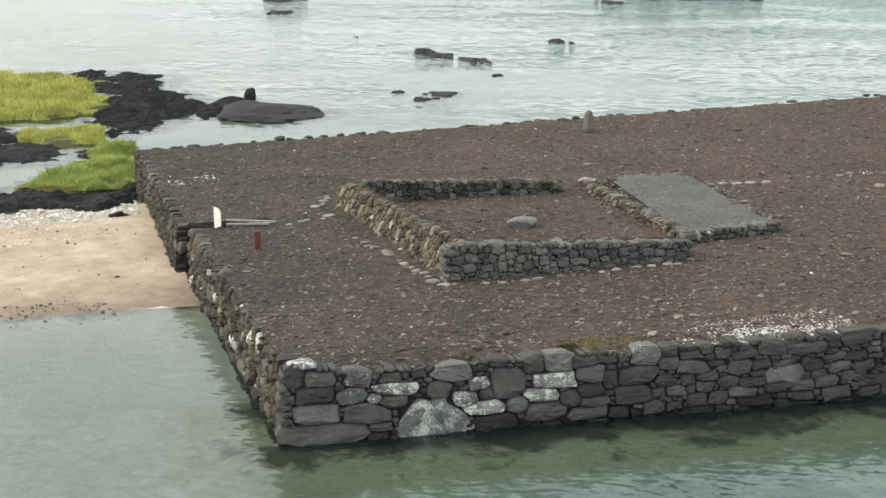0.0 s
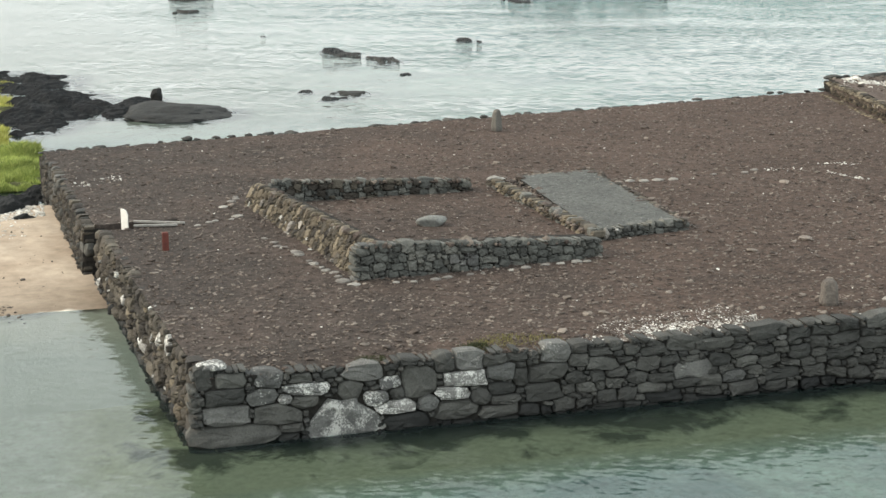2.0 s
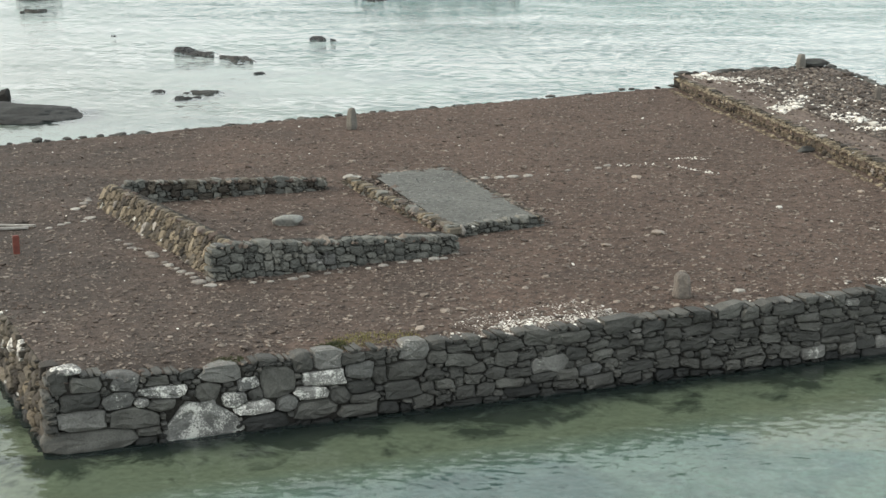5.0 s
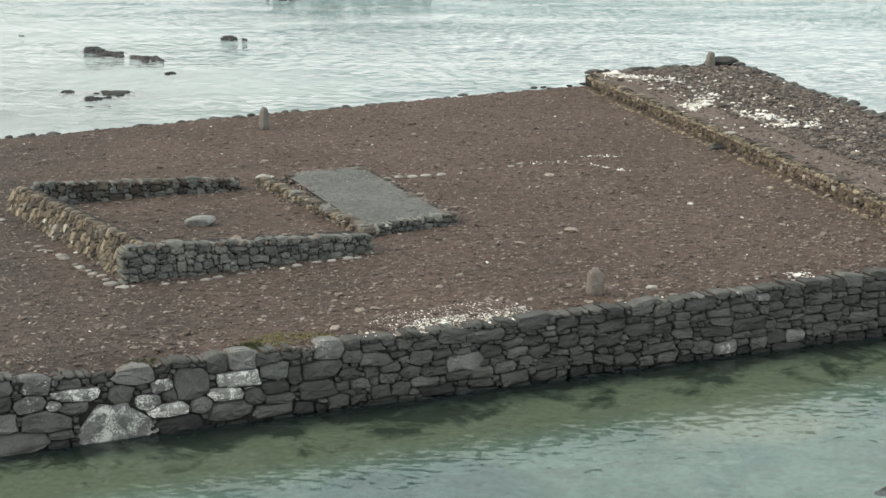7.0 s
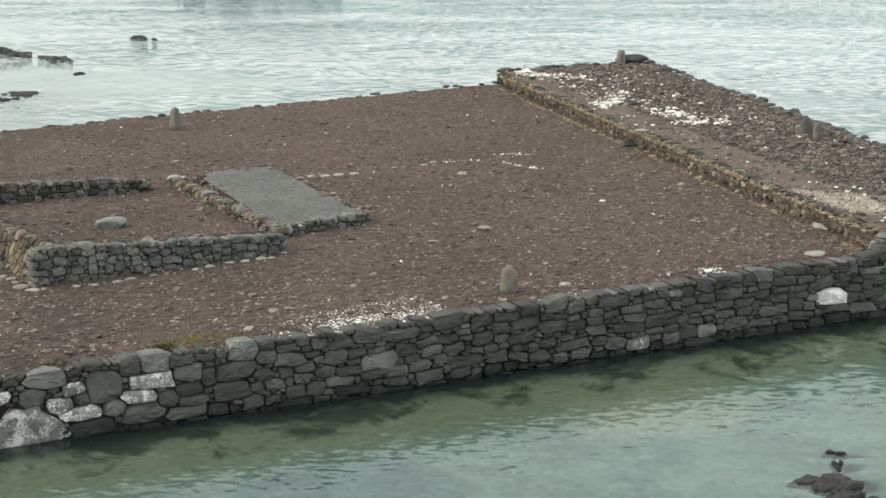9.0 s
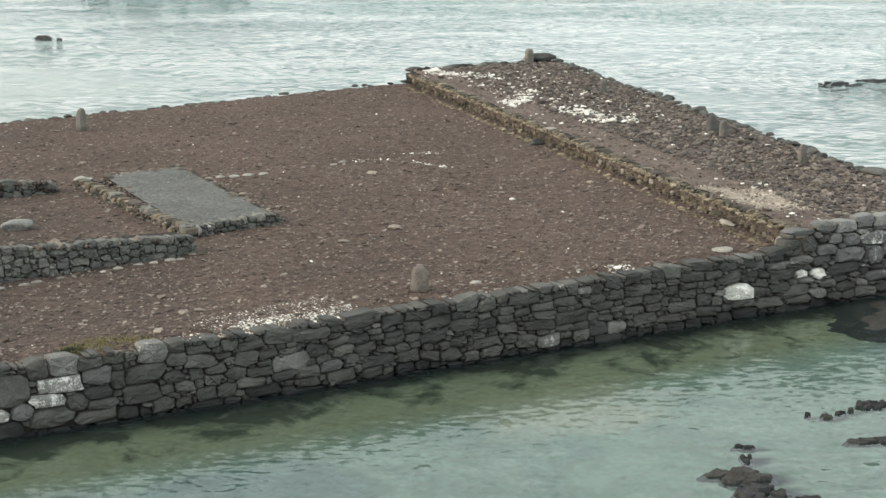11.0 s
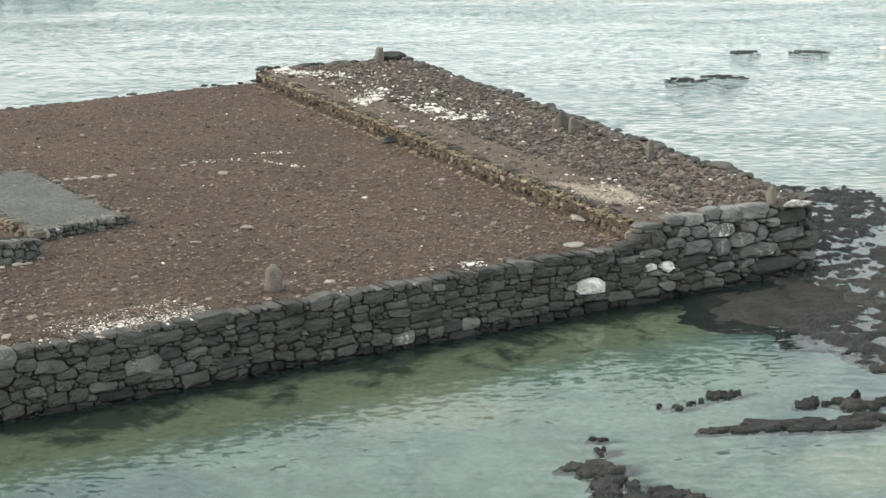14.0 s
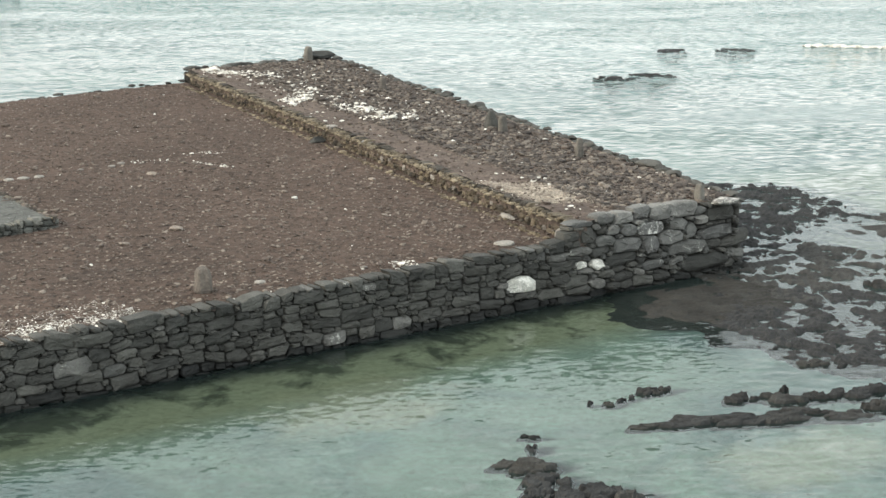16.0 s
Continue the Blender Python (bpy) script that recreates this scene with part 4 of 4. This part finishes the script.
scatter("coral_gravel", "small white coral pieces on the platform gravel", "coral", s, 0.0066 * np.exp(rng.normal(0, 0.65, len(s))), CORAL, 0.4, 0.15)
s = np.vstack([on_platform(q, k) for q, k in (([(19.6, 14.3), (19.75, 14.5), (20.2, 12.9), (20.0, 12.7)], 70), ([(20.0, 15.1), (20.0, 15.7), (21.2, 15.5), (21.2, 15.1)], 45),
                                               ([(18.2, 15.0), (18.2, 15.6), (19.3, 15.2), (19.3, 14.7)], 30), ([(-0.7, 18.7), (-0.2, 18.5), (-0.1, 19.3), (-0.7, 19.4)], 30),
                                               ([(-0.1, 19.4), (0.6, 19.0), (0.8, 19.9), (0.1, 20.4)], 40), ([(16.9, 0.5), (17.5, 0.45), (17.6, 0.95), (17.0, 1.0)], 110), (PLAT, 140))])
scatter("coral_pieces", "white coral pieces in thin lines on the platform", "coral", s, 0.018 * np.exp(rng.normal(0, 0.55, len(s))), CORAL, 0.5, 0.1)
blades("dry_weed", "thin dry weed at the platform's front edge", [(5.3, 0.25), (6.6, 0.22), (6.9, 0.7), (5.9, 0.95), (5.1, 0.6)], 1500, 0.11, MOSS, platform_height, 77, 0.25)

TUFT = blade_mat("dark_weed", (0.03, 0.038, 0.018), (0.05, 0.058, 0.028), (0.075, 0.08, 0.04))
for x, y in ((3.2, 0.30), (5.15, 0.42)):
    blades("weed_tuft", "small dark green weed tuft on the wall top", [(x - 0.28, y - 0.14), (x + 0.28, y - 0.12), (x + 0.26, y + 0.22), (x - 0.24, y + 0.2)], 700, 0.16, TUFT, platform_height, int(x * 100), 0.12)

# ---- the enclosure ----
pen = thing("stone_enclosure", "low open rectangular enclosure of stacked stones on the platform", "stone enclosure", (4.3, 5.8, TOP))


def pen_wall(name, o, e, n, length, top, material, warm, batter, thick, rise, wide_top=0.30):
    z1 = top(0.6) - 0.1
    run = np.array(e, float) / np.linalg.norm(e) * 0.35
    me = slab(name, (o[0] - 4.3 + run[0], o[1] - 5.8 + run[1]), e, n, length - 0.35, -0.2, z1 - TOP, thick, batter, 0.08, rise)
    body = part(name, me, pen)
    o2, en, nn = np.array(o, float), np.array(e, float), np.array(n, float)
    face_at(body, o2, en, nn, length, top, material, warm, batter, *((0.15, 0.165, 0.14) if batter > 0.3 else (0.2, 0.145, 0.28)))
    # loose stones along the top
    m = int(length * (70 if wide_top > 0.4 else 26))
    us = rng.uniform(0.15, length - 0.1, m)
    en, nn = en / np.linalg.norm(en), nn / np.linalg.norm(nn)
    back = np.array([batter * (top(u) - TOP) for u in us]) + rng.uniform(-0.02, wide_top, m)
    xy = o2 + en * us[:, None] - nn * back[:, None] - (4.3, 5.8)
    scatter("rubble", "loose stones heaped on the wall top", "rubble", np.column_stack([xy, [top(u) - TOP - 0.09 for u in us] - np.maximum(back - 0.35, 0) * 0.35]), 0.055 * np.exp(rng.normal(0, 0.4, m)), RUBBLE, 0.7, 0.2, body)


def face_at(body, o, e, n, length, top, material, kinds, batter, wide=0.2, tall=0.145, deep=0.32):
    o = o - np.array([4.3, 5.8])
    e, n = e / np.linalg.norm(e), n / np.linalg.norm(n)
    face_stones(body, o, e, n, length, -0.05, lambda u: top(u) - TOP, wide, tall, material, (), kinds, depth=deep, batter=batter, bulge=0.036, square=4.0, joint=0.004)


# the side wall's warm stones carry some sunlight in their colour
pen_wall("wall_side", (4.275, 6.02), (-0.95, 8.87), (-8.87, -0.95), 8.7, lambda u: 2.06 - 0.024 * u, STONE_WARM,
         lambda i, u, z: STONE_WHITE if rng.random() < 0.008 else (STONE_LIGHT if rng.random() < 0.04 else (STONE_BROWN if rng.random() < 0.3 else STONE_WARM)), 0.5, 0.75, -0.2)
pen_wall("wall_front_side", (4.20, 5.76), (5.54, 0.57), (0.57, -5.54), 5.7, lambda u: min(TOP + 0.5 + 2.0 * u, 2.08 - 0.068 * u), STONE_GREY,
         lambda i, u, z: BASALT_LICHEN if rng.random() < 0.08 else STONE_GREY, 0.12, 0.9, -0.3, 0.95)
pen_wall("wall_back_side", (4.1, 14.6), (5.3, 0.1), (0.1, -5.3), 5.3, lambda u: 1.88 - 0.05 * u, STONE_GREY, lambda i, u, z: STONE_BROWN if rng.random() < 0.4 else STONE_GREY, 0.1, 0.6, -0.25)
v, f = lumpy(ICO3, 5, (0.40, 0.26, 0.15), 0.12, 2, 0.02)
ob = thing("oval_stone", "large smooth pale grey oval stone lying in the enclosure", "stone", (7.24, 10.72, TOP + 0.10), me=mesh_of("oval_stone", v, f, STONE_OVAL, True))

PAD = [(10.42, 8.12), (12.72, 8.45), (13.20, 15.75), (10.90, 15.45)]
filled("gravel_pad", PAD, 30, 60, lambda x, y: TOP + 0.19 + bumps(x, y, 0.015, 2), TOP - 0.2, GREY_GRAVEL, JOINT, "raised rectangular bed of grey gravel", "gravel bed")
m = 1500
spots = inside(PAD, m) + rng.normal(0, 0.08, (m, 2))
scatter("grey_gravel", "loose grey gravel on the raised bed", "gravel", np.column_stack([spots, np.full(m, TOP + 0.195)]), 0.010 * np.exp(rng.normal(0, 0.5, m)), GREY_BITS, 0.5)
m = 260
u = rng.random(m)
spots = np.column_stack([12.78 + 0.45 * u + rng.normal(0, 0.10, m), 8.45 + 7.2 * u, np.full(m, TOP + 0.14)])
scatter("rubble", "small stones along the gravel bed edge", "rubble", spots, 0.05 * np.exp(rng.normal(0, 0.4, m)), RUBBLE, 0.6)
m = 260
u = rng.random(m)
spots = np.column_stack([10.95 + 2.2 * u, 15.5 + 0.25 * u + rng.normal(0, 0.14, m), np.full(m, TOP + 0.13)])
scatter("rubble", "small brown stones along the gravel bed's back edge", "rubble", spots, 0.05 * np.exp(rng.normal(0, 0.4, m)), RUBBLE, 0.6)
kerb = thing("stone_kerb", "low kerb of stacked stones round the grey gravel bed", "kerb", (10.4, 7.9, TOP))
for o, to, n, top, dark in (((10.30, 7.98), (12.85, 8.38), (0.40, -2.55), 0.24, 0.85), ((10.02, 15.2), (10.28, 7.98), (-7.2, -0.2), 0.22, 0.25)):
    d = np.array(to) - np.array(o)
    face_stones(kerb, np.array(o) - (10.4, 7.9), d, n, float(np.linalg.norm(d)), -0.04, lambda u: top + 0.03 * noise.noise(Vector((u * 2, 3, 0))), 0.17, 0.11, STONE_WARM, (),
                lambda i, u, z: STONE_GREY if rng.random() < dark else (STONE_LIGHT if rng.random() < 0.06 else (STONE_WARM if rng.random() < 0.5 else STONE_BROWN)), depth=0.25, batter=0.25, bulge=0.036)
# the kerb's rubble fill, wide at the far end
m = 900
spots = inside([(10.25, 8.1), (10.55, 8.2), (11.05, 15.4), (10.12, 15.25)], m)
scatter("rubble", "brown rubble filling the kerb beside the gravel bed", "rubble", np.column_stack([spots, TOP + rng.uniform(0.06, 0.14, m)]), 0.045 * np.exp(rng.normal(0, 0.4, m)), RUBBLE, 0.6)
boulder("pale_block", "pale block at the kerb's far corner", "stone", (10.25, 15.2, TOP + 0.20), (0.26, 0.2, 0.10), 81, STONE_LIGHT, 10, ICO2)
boulder("pale_block", "pale upright block in the kerb", "stone", (10.28, 10.3, TOP + 0.20), (0.14, 0.12, 0.12), 82, STONE_LIGHT, 0, ICO2)
boulder("pale_block", "pale upright block in the kerb", "stone", (10.62, 8.0, TOP + 0.14), (0.10, 0.09, 0.14), 83, STONE_LIGHT, 0, ICO2)
u = 0
while u < 7.2:
    t = 0.11 * math.exp(rng.normal(0, 0.2))
    v, f = lumpy(ICO2, int(rng.integers(1e6)), (t * 0.9, t * 1.1, t * 0.6), 0.25, 5)
    part("stone", mesh_of("stone", v, f, STONE_BROWN), kerb, (2.38 + u * 0.062 + rng.normal(0, 0.04), 0.55 + u, 0.15))
    u += t * 2.3

# stepping stones laid flat in lines beside the enclosure
def flat_stones(label, a, b, count, size, spread=0.06):
    for i in range(count):
        t = (i + 0.5 + rng.normal(0, 0.15)) / count
        x, y = a[0] + (b[0] - a[0]) * t + rng.normal(0, spread), a[1] + (b[1] - a[1]) * t + rng.normal(0, spread)
        s = size * math.exp(rng.normal(0, 0.2))
        v, f = lumpy(ICO2, int(rng.integers(1e6)), (s * 1.25, s, s * 0.4), 0.15, 2)
        thing("flat_stone", label, "stone", (x, y, platform_height(x, y) + 0.01), "stones laid in lines", me=mesh_of("flat_stone", v, f, STONE_LIGHT))


flat_stones("flat grey stone in the line beside the enclosure wall", (3.15, 10.6), (4.1, 5.4), 15, 0.095, 0.05)
flat_stones("flat grey stone in the line beside the enclosure wall", (4.7, 5.3), (9.8, 6.1), 12, 0.085)
flat_stones("flat grey stone set on the path to the wall gap", (1.75, 12.5), (3.1, 13.2), 5, 0.085)
flat_stones("flat grey stone set by the enclosure's back corner", (2.9, 14.6), (3.2, 16.0), 4, 0.10, 0.12)
flat_stones("flat pale stone in the line beyond the gravel bed", (13.6, 14.65), (15.4, 14.55), 4, 0.13, 0.03)
flat_stones("flat pale stone in the line beyond the gravel bed", (16.4, 14.8), (18.2, 15.2), 3, 0.09, 0.08)

for x, y, size in ((20.2, 1.0, 0.20), (13.9, 1.15, 0.15), (16.3, 0.9, 0.12)):
    flat_stones("flat pale stone lying near the front wall", (x, y), (x + 0.01, y), 1, size, 0.0)


# ---- upright stones ----
def upright(x, y, z, h, w, seed, material=STONE_POST, lean=0.0, label="weathered grey upright stone set in the ground", point=0.16):
    base, faces = ICO3
    r = np.random.default_rng(seed)
    off = Vector(r.uniform(-40, 40, 3))
    verts = []
    for p in base:
        s = (np.abs(p) ** 4).sum() ** -0.25
        q = p * s
        taper = 1.0 - point * q[2]
        k = 1 + 0.16 * noise.noise(Vector(q) * 1.7 + off)
        verts.append((q[0] * w * 0.5 * taper * k + lean * q[2] * h * 0.5, q[1] * w * 0.42 * taper * k, (q[2] * 0.5 * (1 + 0.08 * noise.noise(Vector(q) + off)) + 0.42) * h))
    ob = thing("upright_stone", label, "standing stone", (x, y, z), "upright stones on the platform", me=mesh_of("upright_stone", verts, faces, material))
    ob.rotation_euler[2] = r.uniform(-0.5, 0.5)
    return ob


upright(13.25, 24.5, TOP, 0.76, 0.30, 1)
upright(12.57, 1.07, TOP, 0.56, 0.34, 2, STONE_BROWN_POST)
upright(33.66, 30.0, TIER_TOP, 0.64, 0.34, 3, lean=0.05)
upright(30.82, 20.75, TIER_TOP, 0.56, 0.22, 4)
upright(28.72, 12.08, TIER_TOP, 0.60, 0.34, 5, BASALT, -0.1, "dark pointed upright stone on the terrace rim", 0.5)
upright(28.51, 11.28, TIER_TOP, 0.56, 0.25, 6)
upright(27.44, 6.62, TIER_TOP, 0.60, 0.20, 7)
upright(25.83, 0.48, TIER_TOP, 0.44, 0.24, 8)
boulder("cap_stone", "white crusted slab on the platform's front corner", "stone", (0.40, 0.28, 1.38), (0.27, 0.2, 0.09), 34, BASALT_PALE)
boulder("cap_stone", "pale flat slab on the terrace corner", "stone", (26.25, 0.05, 1.76), (0.42, 0.3, 0.10), 31, BASALT_PALE)
boulder("pale_block", "pale block at the end of the terrace step", "stone", (21.50, 0.62, 1.42), (0.16, 0.14, 0.14), 84, STONE_LIGHT, 0, ICO2)
boulder("pale_slab", "pale slab lying at the foot of the terrace step", "stone", (22.0, 3.1, TOP + 0.05), (0.12, 0.42, 0.07), 85, STONE_LIGHT, -12, ICO2)
boulder("foot_stone", "dark flat stone at the foot of the terrace step", "stone", (24.35, 15.05, TOP + 0.06), (0.34, 0.16, 0.12), 33, BASALT)
boulder("corner_slab", "dark flat slab on the terrace's back corner", "stone", (34.3, 30.2, 1.92), (0.75, 0.4, 0.16), 32, BASALT)


# ---- things by the gap ----
def box(sx, sy, sz, bevel=0.01, shift=(0, 0, 0)):
    bm = bmesh.new()
    bmesh.ops.create_cube(bm, size=1.0)
    bmesh.ops.scale(bm, vec=(sx, sy, sz), verts=bm.verts)
    bmesh.ops.bevel(bm, geom=bm.edges[:], offset=bevel, segments=2, affect="EDGES")
    bmesh.ops.translate(bm, vec=shift, verts=bm.verts)
    return bm


def from_bm(name, bm, material):
    me = bpy.data.meshes.new(name)
    bm.to_mesh(me)
    bm.free()
    me.materials.append(material)
    return me


sign = thing("sign_board", "small white painted board standing by the wall gap", "sign", (0.12, 12.58, TOP), me=None)
bm = bmesh.new()
outline = [(-0.09, 0.0), (0.09, 0.0), (0.09, 0.36), (0.05, 0.46), (-0.03, 0.50), (-0.09, 0.50)]
back = [bm.verts.new((x, 0.018, z)) for x, z in outline]
fore = [bm.verts.new((x, -0.018, z)) for x, z in outline]
bm.faces.new(back), bm.faces.new(fore[::-1])
for i in range(len(outline)):
    j = (i + 1) % len(outline)
    bm.faces.new((back[j], back[i], fore[i], fore[j]))
bmesh.ops.recalc_face_normals(bm, faces=bm.faces)
part("board", from_bm("board", bm, WHITE_PAINT), sign)
part("stake", from_bm("stake", box(0.04, 0.03, 0.40, 0.005, (0.06, 0.035, 0.12)), DARK_WOOD), sign, label="dark wooden stake")
sign.rotation_euler[2] = radians(-38)
for x, y, a, ln in ((0.97, 12.98, -26, 1.3), (0.85, 12.62, -11, 1.05)):
    ob = thing("plank", "weathered grey plank lying on the gravel", "plank", (x, y, TOP + 0.05), "planks by the gap", me=from_bm("plank", box(ln, 0.09, 0.05), GREY_WOOD))
    ob.rotation_euler[2] = radians(a)
thing("red_post", "short rusty red post in the gravel", "post", (0.77, 9.94, TOP), me=from_bm("red_post", box(0.14, 0.10, 0.46, 0.012, (0, 0, 0.2)), RED_PAINT))
# ---- rocks in the sea ----
def outcrop(label, group, x, y, sx, sy, sz, seed, material, turn=0.0, chunks=9, grain=(0.28, 0.5), fade=0.0):
    """A broken rock in the water: angular blocks grown into one another, of half sizes sx, sy and height sz."""
    r = np.random.default_rng(seed)
    n = 56 if sx > 0.3 else 22
    a, b = np.meshgrid(np.linspace(-1.25, 1.25, n), np.linspace(-1.25, 1.25, n))
    z = np.full(a.shape, -0.9)
    for c in range(chunks):
        w, q = r.uniform(0, 6.283), math.sqrt(r.random()) * 0.85 * (c > 0)
        size = r.uniform(*grain) if c else grain[1]
        da, db = (a - q * math.cos(w)) / size, (b - q * math.sin(w)) / size
        top = sz * r.uniform(0.45, 1.0) * (1.1 - 0.55 * q)
        block = top + sz * (da * r.normal(0, 0.16) + db * r.normal(0, 0.16))
        for side in range(7):
            t = side * 0.9 + r.uniform(-0.35, 0.35)
            block = np.minimum(block, top - (da * math.cos(t) + db * math.sin(t) - r.uniform(0.5, 0.95)) * max(sz, 0.1) * r.uniform(2.5, 8.0))
        z = np.maximum(z, block)
    off = r.uniform(-90, 90, 3)
    grit = np.array([noise.noise(Vector((u * 5 + off[0], v * 5 + off[1], off[2]))) + 0.6 * noise.noise(Vector((u * 13 + off[0], v * 13 + off[1], off[2]))) for u, v in zip(a.ravel(), b.ravel())])
    z = np.maximum(z + sz * 0.28 * grit.reshape(z.shape), -0.9)
    z = z - fade * np.maximum(np.hypot(a, b) - 0.8, 0.0)
    verts = np.column_stack([a.ravel() * sx, b.ravel() * sy, z.ravel()])
    faces = [(k * n + m, k * n + m + 1, k * n + n + m + 1, k * n + n + m) for k in range(n - 1) for m in range(n - 1) if z[k:k + 2, m:m + 2].max() > -0.42]
    ob = thing("sea_rock", label, "rock", (x, y, 0), group, me=mesh_of("sea_rock", verts, faces, material))
    ob.rotation_euler[2] = radians(turn)


def sea_rocks(label, group, rows, material=WET_LAVA, seed=300, lift=0.68, turn=-25.0, chunks=13, grain=(0.2, 0.42), fade=0.0):
    for i, (x, y, sx, sy, sz) in enumerate(rows):
        outcrop(label, group, x, y, sx * 1.08, sy * 1.08, sz * lift, seed + i, material, turn + rng.uniform(-12, 12), chunks if sx > 0.25 else 3, grain, fade)


sea_rocks("dark wet lava rock breaking the water's surface", "rocks off the front wall", [
    (14.67, -6.58, 0.22, 0.10, 0.08), (14.3, -6.95, 0.16, 0.25, 0.08), (13.7, -7.65, 0.55, 0.28, 0.16), (13.5, -8.3, 0.42, 0.35, 0.14),
    (13.15, -8.7, 0.4, 0.3, 0.14), (13.65, -9.25, 0.55, 0.4, 0.18), (13.0, -9.7, 0.5, 0.4, 0.18), (14.0, -9.6, 0.3, 0.3, 0.14)])
sea_rocks("small dark lava rock in shallow water", "rocks off the front wall", [
    (16.75, -5.75, 0.10, 0.08, 0.07), (17.0, -6.0, 0.22, 0.1, 0.07), (17.35, -5.95, 0.12, 0.1, 0.08), (17.6, -5.95, 0.12, 0.1, 0.09),
    (18.15, -5.9, 0.32, 0.16, 0.14), (18.5, -6.0, 0.14, 0.12, 0.10)], seed=330)
sea_rocks("low dark lava ledge in shallow water", "rocks off the front wall", [
    (16.7, -7.35, 0.35, 0.12, 0.07), (17.5, -7.6, 0.75, 0.25, 0.13), (18.3, -8.0, 0.7, 0.28, 0.14), (19.2, -8.45, 0.75, 0.3, 0.15), (20.0, -8.9, 0.6, 0.25, 0.10),
    (19.2, -7.2, 0.38, 0.2, 0.16), (19.75, -7.65, 0.5, 0.25, 0.16), (20.5, -7.95, 0.35, 0.2, 0.13), (21.4, -8.2, 0.6, 0.3, 0.14), (21.0, -9.1, 0.45, 0.3, 0.18),
    (20.2, -7.35, 0.12, 0.1, 0.18)], seed=350)
sea_rocks("small dark lava rock off the shelf's edge", "rocks by the shelf", [
    (22.25, -5.3, 0.22, 0.16, 0.07), (22.0, -5.9, 0.18, 0.14, 0.07), (21.95, -6.45, 0.34, 0.2, 0.10), (22.4, -6.9, 0.2, 0.15, 0.08), (28.25, -3.15, 0.34, 0.3, 0.22)], seed=440)
sea_rocks("dark lava rock awash far out in the sea", "rocks in the far water", [
    (11.8, 91, 1.0, 1.6, 0.35), (15.8, 62.5, 0.8, 1.6, 0.3), (16.5, 60.5, 0.7, 1.5, 0.22), (17.5, 57.5, 0.8, 1.6, 0.25), (17.1, 51.0, 0.4, 0.5, 0.12), (24.5, 65.5, 0.6, 1.4, 0.25),
    (11.9, 43.6, 0.7, 0.6, 0.12), (13.0, 45.0, 0.9, 0.8, 0.14), (11.3, 46.3, 0.35, 0.6, 0.12), (14.0, 72, 0.25, 0.4, 0.12), (14.5, 104, 2.5, 2.5, 0.4),
    (36, 92, 1.2, 2, 0.25), (41, 95, 3.5, 4, 0.35), (46, 92, 2.2, 3, 0.3)], seed=380, lift=0.5, turn=0.0, chunks=12, grain=(0.16, 0.34))
sea_rocks("dark lava rock awash in the far water", "rocks in the far water", [
    (49.6, 29.1, 1.1, 0.9, 0.10), (51.9, 28.9, 1.3, 0.8, 0.09), (60.0, 35.7, 1.2, 1.2, 0.09), (63.0, 34.2, 1.2, 1.0, 0.08)], seed=410, lift=0.75, turn=-42.0, chunks=18, grain=(0.10, 0.24), fade=1.2)
boulder("smooth_rock", "broad smooth dark rock rising from the sea", "rock", (4.75, 41.3, -0.05), (2.45, 2.6, 0.45), 61, GREY_LAVA, 10, ICO4, rough=0.24, fine=0.09)
boulder("knob_rock", "upright dark rock on the lava point", "rock", (4.50, 44.5, 0.34), (0.27, 0.3, 0.36), 62, LAVA)

# a thin line of foam where the swell breaks on the reef
m = 420
u = rng.random(m)
spots = np.column_stack([67.9 + 3.4 * u + rng.normal(0, 0.12, m), 33.5 - 3.2 * u + rng.normal(0, 0.22, m), np.full(m, 0.0)])
scatter("sea_foam", "thin white line of foam on the far water", "foam", spots, 0.07 * np.exp(rng.normal(0, 0.5, m)), CORAL, 0.4, 0.3)

# beach litter
s = np.vstack([on_beach([(-9, 18.2), (-1.4, 20.0), (-1.4, 21.6), (-9, 20.4)], 3200), on_beach([(-9, 16.0), (-2.0, 17.5), (-2, 20.5), (-9, 20)], 500)])
scatter("shell_gravel", "pale shell and coral gravel at the beach top", "gravel", s, 0.022 * np.exp(rng.normal(0, 0.5, len(s))), CORAL, 0.5)
s = np.vstack([on_beach([(-9, 9.0), (-2.4, 9.3), (-2.6, 11.0), (-9, 11.6)], 520), on_beach([(-9, 10), (-1.2, 10), (-1.6, 21), (-9, 21)], 200)])
scatter("beach_pebbles", "small dark pebbles along the waterline", "pebbles", s, np.minimum(0.016 * np.exp(rng.normal(0, 0.55, len(s))), 0.05), RUBBLE_DARK, 0.6)
boulder("beach_rock", "small dark rock on the sand", "rock", (-2.0, 19.9, 0.3), (0.32, 0.12, 0.12), 71, LAVA)
